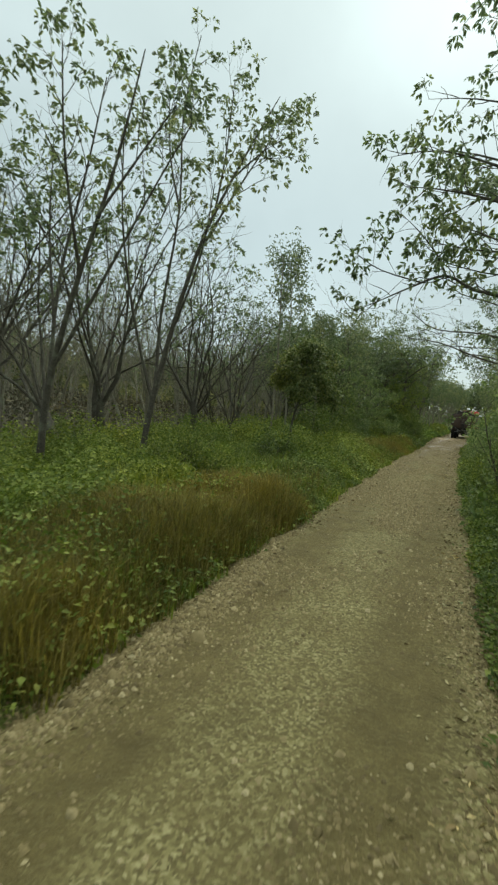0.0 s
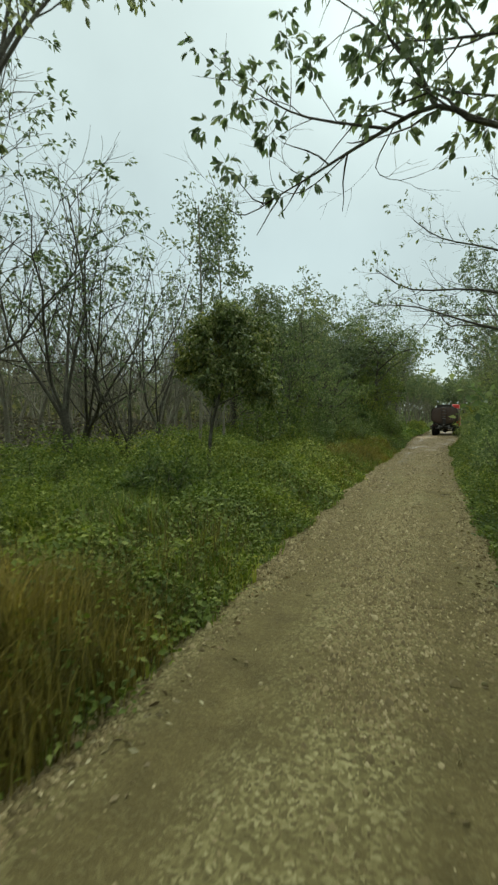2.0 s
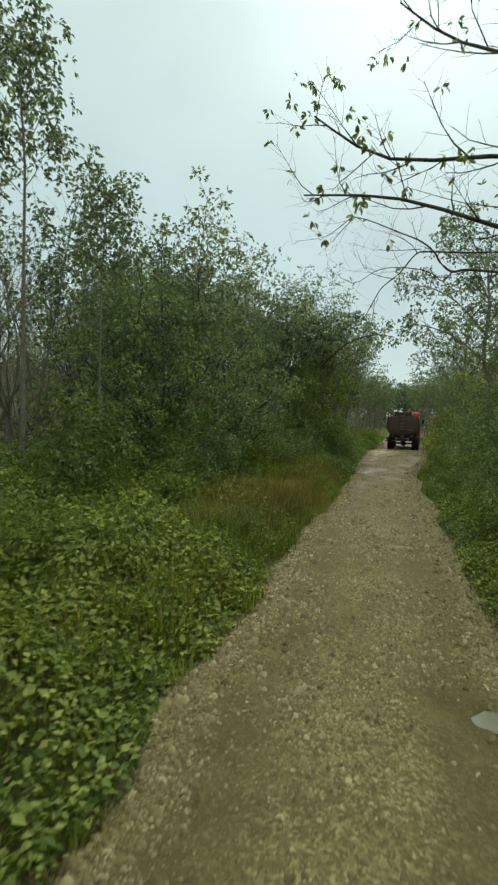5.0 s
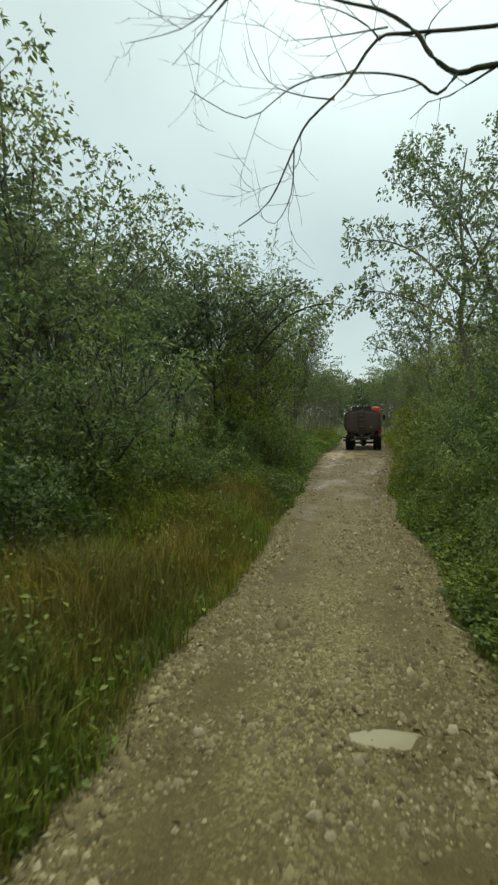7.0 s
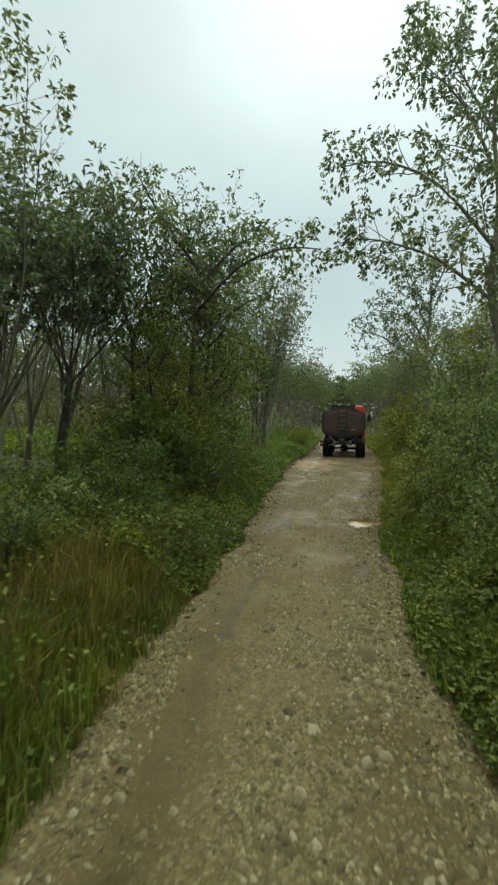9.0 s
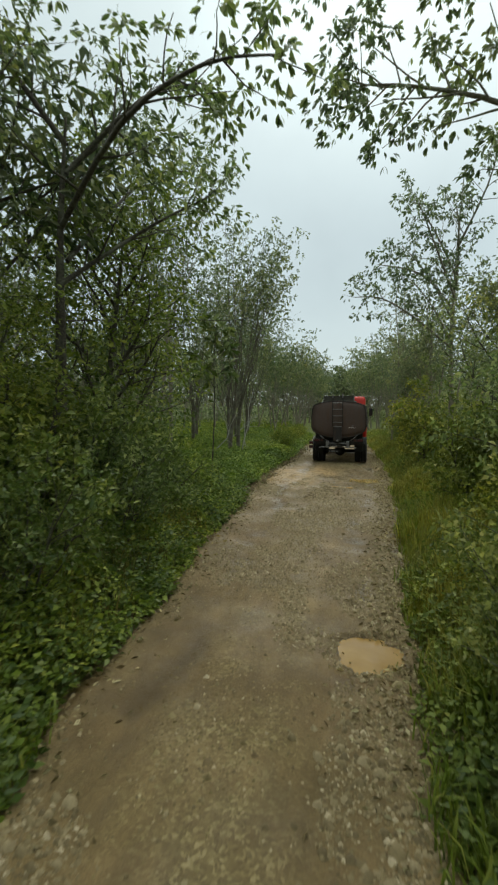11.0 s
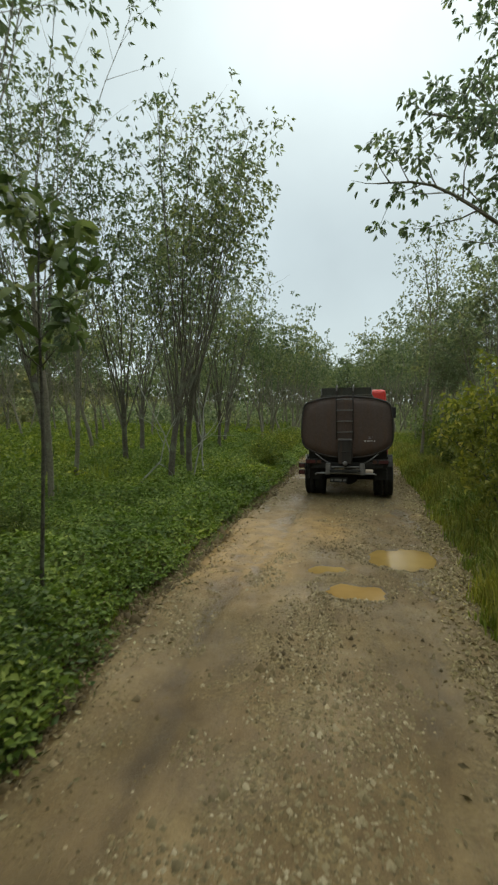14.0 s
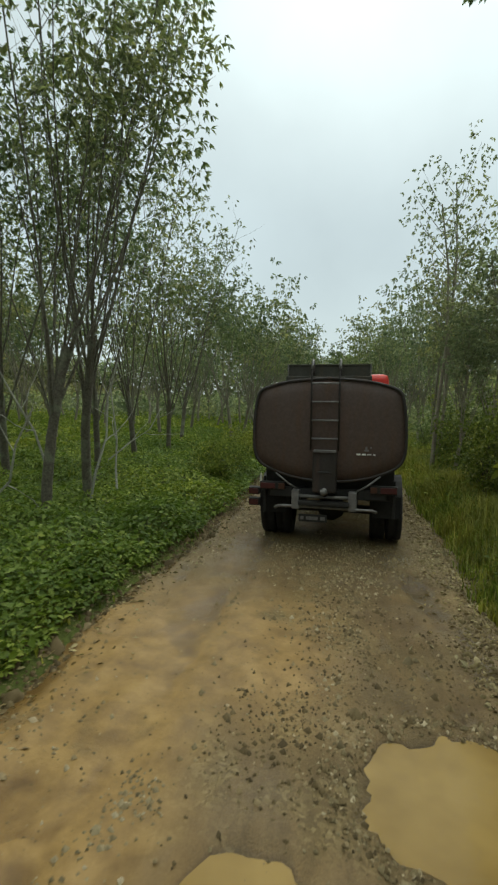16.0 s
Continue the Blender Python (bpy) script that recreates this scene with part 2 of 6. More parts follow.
    for sock, lo, hi in ((sep.outputs["Y"], 57.6, 55.4), (sep.outputs["X"], 0.35, -0.35), (noise_tex(n, l, p, 1.3, 5, 0.65), 0.3, 0.5)):
        mm = n.new("ShaderNodeMath")
        mm.operation = "MULTIPLY"
        l.new(silt, mm.inputs[0])
        l.new(span(sock, lo, hi), mm.inputs[1])
        silt = mm.outputs[0]
    top = n.new("ShaderNodeMath")
    top.operation = "MAXIMUM"
    l.new(mud, top.inputs[0])
    l.new(silt, top.inputs[1])
    mud = top.outputs[0]
    churned = ramp(n, l, noise_tex(n, l, p, 3.5, 5, 0.65), (0.32, (0.155, 0.09, 0.028)), (0.52, (0.235, 0.142, 0.045)), (0.7, (0.31, 0.195, 0.068)))
    col = blend(n, l, mud, col, churned)
    # water stands in the lowest places of the clay and leaves them dark and slick
    soaked = n.new("ShaderNodeMath")
    soaked.operation = "MULTIPLY"
    l.new(span(sep.outputs["Z"], -0.008, -0.034), soaked.inputs[0])
    l.new(clay_at.outputs["Result"], soaked.inputs[1])
    col = blend(n, l, soaked.outputs[0], col, blend(n, l, 1.0, col, (0.6, 0.56, 0.5), "MULTIPLY"))
    l.new(col, b.inputs["Base Color"])
    # damp clay shines a little
    wet = ramp(n, l, noise_tex(n, l, p, 0.9, 4, 0.6), (0.42, (0.75,) * 3), (0.62, (0.42,) * 3))
    damp = blend(n, l, amount.outputs[0], (0.92,) * 3, wet)
    damp = blend(n, l, mud, damp, (0.5,) * 3)
    l.new(blend(n, l, soaked.outputs[0], damp, (0.28,) * 3), b.inputs["Roughness"])
    hgt = blend(n, l, loose, grain, ramp(n, l, vor.outputs["Distance"], (0.0, (1, 1, 1)), (0.06, (0, 0, 0))))
    hgt = blend(n, l, 0.35, hgt, grain)
    hgt = blend(n, l, ramp(n, l, amount.outputs[0], (0.0, (0.0,) * 3), (1.0, (0.6,) * 3)), hgt, streak)
    still = n.new("ShaderNodeMath")
    still.operation = "MULTIPLY"
    still.inputs[1].default_value = 0.72
    l.new(mud, still.inputs[0])
    hgt = blend(n, l, still.outputs[0], hgt, (0.45,) * 3)
    relief(n, l, b, hgt, 0.9, 0.03)
    return m


def soil_mat():
    m, n, l, b = shader("soil_and_litter", 0.95, 0, 0.15)
    p = spot(n)
    c = ramp(n, l, noise_tex(n, l, p, 1.4, 6, 0.65), (0.3, (0.05, 0.062, 0.015)), (0.55, (0.085, 0.105, 0.024)), (0.75, (0.13, 0.135, 0.04)))
    # brown litter lies under the dense leafless stand
    at = n.new("ShaderNodeSeparateXYZ")
    l.new(p, at.inputs[0])
    stand_x, stand_y = n.new("ShaderNodeMapRange"), n.new("ShaderNodeMapRange")
    for node, key, lo, hi in ((stand_x, "X", -10.0, -12.5), (stand_y, "Y", 52.0, 46.0)):
        node.inputs["From Min"].default_value, node.inputs["From Max"].default_value = lo, hi
        l.new(at.outputs[key], node.inputs["Value"])
    under = n.new("ShaderNodeMath")
    under.operation = "MULTIPLY"
    l.new(stand_x.outputs["Result"], under.inputs[0])
    l.new(stand_y.outputs["Result"], under.inputs[1])
    litter = ramp(n, l, noise_tex(n, l, p, 2.2, 5, 0.6), (0.35, (0.05, 0.045, 0.03)), (0.65, (0.1, 0.085, 0.058)))
    c = blend(n, l, under.outputs[0], c, litter)
    g = noise_tex(n, l, p, 22, 5, 0.7)
    c = blend(n, l, 0.6, c, ramp(n, l, g, (0.35, (0.4, 0.4, 0.4)), (0.7, (1.5, 1.45, 1.2))), "MULTIPLY")
    l.new(c, b.inputs["Base Color"])
    relief(n, l, b, g, 0.8, 0.05)
    return m


def stone_mat(name, tint):
    m, n, l, b = shader(name, 0.85, 0, 0.3)
    g = n.new("ShaderNodeNewGeometry")
    c = ramp(n, l, g.outputs["Random Per Island"], (0.0, (0.085, 0.07, 0.035)), (0.5, (0.145, 0.121, 0.063)), (0.88, (0.2, 0.172, 0.1)), (1.0, (0.3, 0.27, 0.18)))
    c = blend(n, l, 0.4, c, ramp(n, l, noise_tex(n, l, g.outputs["Position"], 60, 3), (0.3, (0.6,) * 3), (0.7, (1.3,) * 3)), "MULTIPLY")
    l.new(blend(n, l, 1.0, c, tint, "MULTIPLY"), b.inputs["Base Color"])
    return m


def water_mat(name, thin, thick, gloss):
    m, n, l, b = shader(name, 0.12, 0, gloss)
    p = spot(n)
    c = ramp(n, l, noise_tex(n, l, p, 1.7, 3), (0.35, thin), (0.65, thick))
    l.new(c, b.inputs["Base Color"])
    relief(n, l, b, noise_tex(n, l, p, 11, 3), 0.16, 0.01)
    return m


def paint_mat(name, base, worn, rough=0.5, metal=0.0, wear=(0.52, 0.68), scale=2.6):
    """Old paint with grime in drips and rubbed or rusty patches."""
    m, n, l, b = shader(name, rough, metal, 0.4)
    tc = n.new("ShaderNodeTexCoord").outputs["Object"]
    st = n.new("ShaderNodeMapping")
    st.inputs["Scale"].default_value = (3.0, 3.0, 0.55)
    l.new(tc, st.inputs["Vector"])
    drips = noise_tex(n, l, st.outputs[0], 2.2, 5, 0.6)
    c = blend(n, l, ramp(n, l, drips, (wear[0], (0, 0, 0)), (wear[1], (0.8,) * 3)), base, worn)
    c = blend(n, l, 0.55, c, ramp(n, l, noise_tex(n, l, tc, scale * 9, 5, 0.7), (0.3, (0.55,) * 3), (0.7, (1.25,) * 3)), "MULTIPLY")
    l.new(c, b.inputs["Base Color"])
    l.new(ramp(n, l, drips, (0.35, (rough * 0.8,) * 3), (0.7, (min(1, rough * 1.5),) * 3)), b.inputs["Roughness"])
    return m


def plain_mat(name, color, rough=0.6, metal=0.0, spec=0.4):
    m, n, l, b = shader(name, rough, metal, spec)
    c = ramp(n, l, noise_tex(n, l, n.new("ShaderNodeTexCoord").outputs["Object"], 14, 4), (0.3, tuple(v * 0.75 for v in color)), (0.7, tuple(v * 1.2 for v in color)))
    l.new(c, b.inputs["Base Color"])
    return m


ROAD, SOIL = road_mat(), soil_mat()
STONE, STONE_MUDDY = stone_mat("stone", (1.1, 1.02, 0.84)), stone_mat("muddy_stone", (1.15, 1.0, 0.9))
STONE_DRIFT = stone_mat("drift_stone", (1.18, 1.09, 1.05))
CLOD = stone_mat("dark_clod", (0.6, 0.5, 0.38))
WATER = water_mat("muddy_water", (0.225, 0.134, 0.037), (0.285, 0.178, 0.06), 0.08)
WATER_DULL = water_mat("shallow_muddy_water", (0.2, 0.128, 0.038), (0.265, 0.175, 0.056), 0.08)
WATER_SILT = water_mat("silty_water", (0.19, 0.162, 0.09), (0.25, 0.215, 0.125), 0.12)
WATER_GREY = water_mat("thin_grey_water", (0.1, 0.09, 0.052), (0.135, 0.12, 0.07), 0.5)
TANK = paint_mat("maroon_tank_paint", (0.082, 0.054, 0.044), (0.112, 0.066, 0.045), 0.6, wear=(0.48, 0.78))
TANK_OLIVE = paint_mat("dark_olive_paint", (0.05, 0.047, 0.036), (0.075, 0.062, 0.045), 0.65)
TANK_DARK = paint_mat("grimy_dark_paint", (0.03, 0.024, 0.022), (0.07, 0.045, 0.035), 0.6)
CAB_RED = paint_mat("red_cab_paint", (0.55, 0.03, 0.02), (0.4, 0.03, 0.02), 0.35)
CHASSIS = plain_mat("dirty_black_steel", (0.022, 0.02, 0.019), 0.7)
STEEL = plain_mat("worn_steel", (0.17, 0.16, 0.155), 0.5, 0.3)
RUBBER = plain_mat("tyre_rubber", (0.018, 0.017, 0.017), 0.85)
LENS = plain_mat("red_lens", (0.06, 0.012, 0.012), 0.45)
AMBER = plain_mat("orange_lens", (0.06, 0.022, 0.012), 0.5)
WHITE = plain_mat("dull_white", (0.62, 0.6, 0.56), 0.6)
GLASS = plain_mat("dark_window_glass", (0.015, 0.018, 0.02), 0.06, 0, 0.6)


# ---- ground and road ----
EDGE_Y = [-40, 0, 4, 8, 12, 16, 20, 24, 28, 32, 36, 40, 45, 50, 54, 58, 63, 80, 120, 300]
EDGE_L = [0.6, -1.3, -1.45, -1.68, -1.78, -1.98, -2.06, -2.15, -2.22, -2.15, -2.2, -2.25, -2.45, -2.5, -2.45, -2.15, -1.95, -1.8, -1.5, -0.4]
EDGE_R = [3.6, 1.85, 1.72, 1.48, 1.2, 0.98, 0.86, 0.7, 0.6, 0.5, 0.42, 0.45, 0.82, 1.2, 1.66, 1.74, 1.85, 1.9, 2.1, 3.2]


def vnoise(x, y, seed=0):
    """Smooth value noise of plane arrays, 0 to 1."""
    x, y = np.asarray(x, float), np.asarray(y, float)
    xi, yi = np.floor(x), np.floor(y)
    fx, fy = x - xi, y - yi
    fx, fy = fx * fx * (3 - 2 * fx), fy * fy * (3 - 2 * fy)

    def lattice(a, b):
        s = np.sin(a * 127.1 + b * 311.7 + seed * 74.7) * 43758.5453
        return s - np.floor(s)
    top = lattice(xi, yi) * (1 - fx) + lattice(xi + 1, yi) * fx
    low = lattice(xi, yi + 1) * (1 - fx) + lattice(xi + 1, yi + 1) * fx
    return top * (1 - fy) + low * fy


def edges(y):
    wob = 0.22 * (vnoise(y * 0.9, 3.3, 5) - 0.5) + 0.14 * (vnoise(y * 3.1, 7.7, 6) - 0.5)
    wob2 = 0.22 * (vnoise(y * 0.8, 13.3, 8) - 0.5) + 0.14 * (vnoise(y * 2.9, 9.7, 9) - 0.5)
    return np.interp(y, EDGE_Y, EDGE_L) + wob, np.interp(y, EDGE_Y, EDGE_R) + wob2


def off_road(x, y):
    """How far outside the road a place lies (negative: on it)."""
    a, b = edges(y)
    return np.maximum(a - x, x - b)


def ease(a, b, v):
    s = np.clip((v - a) / (b - a), 0, 1)
    return s * s * (3 - 2 * s)


def ground_z(x, y):
    d = off_road(x, y)
    rough = 0.10 * (vnoise(x * 0.7, y * 0.7, 1) - 0.5) + 0.05 * (vnoise(x * 2.3, y * 2.3, 2) - 0.5)
    return -0.13 + 0.3 * ease(-0.1, 0.9, d) + rough * ease(0.0, 1.2, d)


# hollows of the road: x, y, half widths, depth, turn
HOLLOWS = [(0.19, 41.27, 0.36, 0.36, 0.07, 0.1), (-0.1, 52.08, 0.44, 0.42, 0.08, 0.2), (0.8, 53.72, 0.62, 0.58, 0.075, 0.5),
           (-2.0, 52.9, 0.28, 1.5, 0.012, -0.08), (-1.45, 53.5, 0.75, 0.5, 0.008, 0.1), (-0.42, 27.35, 0.34, 0.2, 0.06, 0.0),
           (0.22, 43.2, 0.14, 0.8, 0.03, -0.1), (1.15, 57.2, 0.26, 0.7, 0.045, 0.1), (-0.42, 52.95, 0.36, 0.27, 0.085, 0.3), (0.46, 21.8, 0.26, 0.2, 0.06, 0.2)]


def road_z(x, y):
    d = off_road(x, y)
    a, b = edges(y)
    u = (x - (a + b) / 2) / np.maximum((b - a) / 2, 0.1)
    z = 0.025 * (1 - u * u) - 0.03 * np.exp(-((np.abs(u) - 0.55) / 0.17) ** 2)
    z = z + 0.035 * (vnoise(x * 1.3, y * 1.0, 11) - 0.5) + 0.022 * (vnoise(x * 4.0, y * 3.0, 12) - 0.5) + 0.014 * (vnoise(x * 11, y * 11, 13) - 0.5)
    for hx, hy, rx, ry, dep, turn in HOLLOWS:
        c, s = math.cos(turn), math.sin(turn)
        p, q = (x - hx) * c + (y - hy) * s, -(x - hx) * s + (y - hy) * c
        r = np.sqrt((p / rx) ** 2 + (q / ry) ** 2) + 0.5 * (vnoise(x * 3.2, y * 3.2, 21) - 0.5) + 0.3 * (vnoise(x * 9, y * 9, 22) - 0.5)
        z = z - dep * (1 - ease(0.45, 1.25, r)) + 0.02 * np.exp(-((r - 1.25) / 0.2) ** 2)
    # ridges thrown up by tyres in the soft clay
    z = z + (0.05 * (vnoise(x * 4.5, y * 0.7, 41) - 0.5) + 0.03 * (vnoise(x * 6.0, y * 5.0, 42) - 0.5)) * ease(47, 51, y) * ease(60, 57, y)
    return z - 0.13 * ease(-0.12, 0.42, d)


def link_mesh(name, verts, faces, material, smooth=False):
    """A mesh object from arrays; faces are all of one size."""
    verts, faces = np.asarray(verts, np.float32), np.asarray(faces, np.int32)
    me = bpy.data.meshes.new(name)
    me.vertices.add(len(verts))
    me.vertices.foreach_set("co", verts.ravel())
    k = faces.shape[1]
    me.loops.add(faces.size)
    me.loops.foreach_set("vertex_index", faces.ravel())
    me.polygons.add(len(faces))
    me.polygons.foreach_set("loop_start", np.arange(0, faces.size, k, dtype=np.int32))
    me.update(calc_edges=True)
    me.validate()
    if smooth:
        me.polygons.foreach_set("use_smooth", np.ones(len(faces), bool))
    me.materials.append(material)
    return new(name, me)


def sheet(name, X, Y, Z, material):
    r, c = X.shape
    i = np.arange(r * c).reshape(r, c)
    f = np.stack([i[:-1, :-1], i[:-1, 1:], i[1:, 1:], i[1:, :-1]], -1).reshape(-1, 4)
    return link_mesh(name, np.stack([X, Y, Z], -1).reshape(-1, 3), f, material, True)


gx = np.concatenate([[-3000, -1200, -500, -200, -90], np.arange(-50, -8, 1.5), np.arange(-8, 8.01, 0.25), np.arange(9.5, 50, 1.5), [90, 200, 500, 1200, 3000]])
gy = np.concatenate([[-3000, -800, -200, -60, -30], np.arange(-15, 85, 0.4), np.arange(86, 270, 2.5), [350, 600, 1200, 3000]])
GX, GY = np.meshgrid(gx, gy)
tagged(sheet("ground", GX, GY, ground_z(GX, GY), SOIL), "dark soil with moss and leaf litter under weeds", "ground", kind="structure")

ry = np.concatenate([np.arange(-30, 0, 0.5), np.arange(0, 72, 0.09), np.arange(72, 270, 0.8)])
ru = np.linspace(0, 1, 58)
RA, RB = edges(ry)
RX = (RA - 0.45)[:, None] * (1 - ru) + (RB + 0.45)[:, None] * ru
RY = np.repeat(ry[:, None], len(ru), 1)
road = sheet("road", RX, RY, road_z(RX, RY), ROAD)
lay = road.data.uv_layers.new(name="across")
corner = np.empty(len(road.data.loops), np.int32)
road.data.loops.foreach_get("vertex_index", corner)
flat = np.stack([np.tile(ru, len(ry)), np.repeat(ry * 0.1, len(ru))], 1)
lay.data.foreach_set("uv", flat[corner].astype(np.float32).ravel())
tagged(road, "unpaved track of packed earth and loose pale gravel", "road", kind="structure")


def puddle(hollow, level, grow, label, water=WATER):
    """Standing water whose shore follows the hollow that it lies in."""
    hx, hy, rx, ry_, dep, turn = hollow
    bm = bmesh.new()
    mid = bm.verts.new((0, 0, 0))
    ring = []
    for k in range(140):
        a = math.tau * k / 140
        c, s = math.cos(turn), math.sin(turn)
        for step in range(90):
            r = 0.2 + step * 0.016 * grow
            p, q = rx * r * math.cos(a), ry_ * r * math.sin(a)
            x, y = p * c - q * s, p * s + q * c
            if float(road_z(hx + x, hy + y)) > level + 0.004:
                break
        ring.append(bm.verts.new((x, y, 0)))
    # water rounds off the raggedness of its shore
    for turn_ in range(3):
        mean = [(ring[k - 1].co + ring[k].co * 2 + ring[(k + 1) % 140].co) / 4 for k in range(140)]
        for v, c in zip(ring, mean):
            v.co = c
    for k in range(140):
        bm.faces.new((mid, ring[k], ring[(k + 1) % 140]))
    me = bpy.data.meshes.new("puddle")
    bm.to_mesh(me)
    bm.free()
    me.materials.append(water)
    ob = new("puddle", me)
    ob.location = (hx, hy, level)
    return tagged(ob, label, "puddle", "puddles on the track")


puddle(HOLLOWS[0], -0.03, 1.0, "round tan puddle ringed by wet dark gravel")
puddle(HOLLOWS[1], -0.03, 1.0, "small orange-brown puddle in a pothole of the track")
puddle(HOLLOWS[2], -0.03, 1.0, "broad tan puddle beside the grassy edge", WATER_DULL)
puddle(HOLLOWS[8], -0.03, 1.0, "shallow tan puddle in a dip between two larger ones", WATER_DULL)
puddle(HOLLOWS[5], -0.03, 1.0, "shallow silty puddle among the stones of the track", WATER_SILT)
puddle(HOLLOWS[9], -0.035, 1.0, "small clear puddle at the edge of the gravel", WATER_GREY)


def gravel(name, count, seed, y0, y1, size, spread, label, rock=STONE, reach=(-0.1, 1.1), drifts=False):
    """Loose stones, thickest along both edges and down the middle."""
    rng = np.random.default_rng(seed)
    y = rng.uniform(y0, y1, count * 3)
    a, b = edges(y)
    u = rng.uniform(*reach, count * 3)
    x = a + (b - a) * u
    w = 0.22 + 1.25 * np.exp(-(np.minimum(u, 1 - u) / 0.09) ** 2) + 0.75 * np.exp(-((u - 0.52) / 0.13) ** 2)
    w *= np.clip(2.6 * vnoise(x * 0.9, y * 0.7, 31) - 0.55, 0.05, 1.6) * spread
    if drifts:
        # swept together in patches, with bare clay between them
        lie = vnoise(x * 1.5, y * 0.55, 33) + 0.45 * vnoise(x * 4.2, y * 2.1, 34) + 0.14 * np.exp(-((u - 0.5) / 0.12) ** 2) + 0.1 * np.exp(-((u - 0.93) / 0.08) ** 2)
        w = 0.03 + 0.97 * np.asarray(ease(0.72, 0.94, lie))
    for hx, hy, rx, ry_, dep, turn in HOLLOWS[:3] + HOLLOWS[5:6]:
        r = np.sqrt(((x - hx) / rx) ** 2 + ((y - hy) / ry_) ** 2)
        w = np.where(r < 1.05, w * 0.03, w + 0.9 * np.exp(-((r - 1.25) / 0.2) ** 2))
    silted = np.clip((y - 53.7) / 1.2, 0, 1) * np.clip((59.5 - y) / 2.5, 0, 1) * np.clip((0.35 - x) / 0.7, 0, 1)
    w *= 1 - 0.85 * silted
    keep = rng.uniform(0, 1, count * 3) < w
    x, y = x[keep][:count], y[keep][:count]
    n = len(x)
    s = size * rng.lognormal(0, 0.45, n)
    # bedded stones: a rim sunk into the ground and an uneven top
    if size < 0.015:
        shape = np.array([[1, 0, -0.3], [0.1, 1, -0.3], [-1, 0, -0.3], [-0.1, -1, -0.3], [0.2, 0.12, 0.8]])
        f = np.array([[0, 1, 4], [1, 2, 4], [2, 3, 4], [3, 0, 4]])
    else:
        shape = np.array([[1, 0, -0.35], [0.5, 0.8, -0.35], [-0.5, 0.85, -0.35], [-1, 0, -0.35], [-0.5, -0.85, -0.35], [0.5, -0.8, -0.35], [0.5, 0.2, 0.55], [-0.35, 0.45, 0.6], [-0.1, -0.5, 0.5]])
        f = np.array([[0, 1, 6], [1, 2, 7], [1, 7, 6], [2, 3, 7], [3, 4, 8], [3, 8, 7], [4, 5, 8], [5, 0, 6], [5, 6, 8], [6, 7, 8]])
    k = len(shape)
    v = shape[None] * rng.uniform(0.65, 1.35, (n, k, 3))
    t = rng.uniform(0, math.tau, n)
    ct, st = np.cos(t)[:, None], np.sin(t)[:, None]
    v = np.stack([v[..., 0] * ct - v[..., 1] * st, v[..., 0] * st + v[..., 1] * ct, v[..., 2] + 0.2 * v[..., 0]], -1) * s[:, None, None]
    z = np.maximum(road_z(x, y), ground_z(x, y))
    v += np.stack([x, y, z + 0.16 * s], -1)[:, None, :]
    faces = (np.arange(n)[:, None, None] * k + f[None]).reshape(-1, 3)
    return tagged(link_mesh(name, v.reshape(-1, 3), faces, rock), label, "gravel", kind="stuff")


gravel("gravel", 68000, 5, 1.0, 25.0, 0.0115, 1.45, "loose pale stones strewn over the packed track")
gravel("gravel", 9000, 14, 24.0, 40.0, 0.0115, 1.45, "scattered small stones on the packed track")
gravel("gravel", 21000, 15, 23.0, 38.0, 0.0125, 1.0, "small pale stones lying in drifts on packed earth", STONE, (-0.04, 1.06), True)
gravel("gravel", 20000, 6, 36.0, 64.0, 0.0105, 1.15, "loose wet stones half sunk in brown clay", STONE_MUDDY)
gravel("gravel", 42000, 12, 34.0, 62.0, 0.0122, 1.0, "pale stones swept into drifts on smooth brown clay", STONE_DRIFT, (0.03, 1.02), True)
gravel("gravel", 14000, 11, 1.0, 36.0, 0.0152, 1.0, "pale stones banked along the weedy edge", STONE, (-0.08, 0.16))
gravel("gravel", 7000, 10, 36.0, 64.0, 0.0155, 1.0, "pale stones and crumbled litter along the grassy edge", STONE, (0.88, 1.1))
gravel("gravel", 5200, 13, 21.0, 40.0, 0.0205, 1.0, "coarse pale stones bedded in patches along the track", STONE_DRIFT, (0.0, 1.04), True)
gravel("clods", 3600, 8, 49.5, 58.0, 0.0125, 1.4, "small dark clods of churned mud round the puddles", CLOD, (0.38, 0.98))
gravel("clods", 5000, 9, 45.0, 66.0, 0.022, 1.0, "crumbled dark earth along the muddy edge", CLOD, (-0.15, -0.01))
gravel("gravel", 8600, 7, 1.0, 25.0, 0.0155, 1.0, "larger pale stones lying on the track")


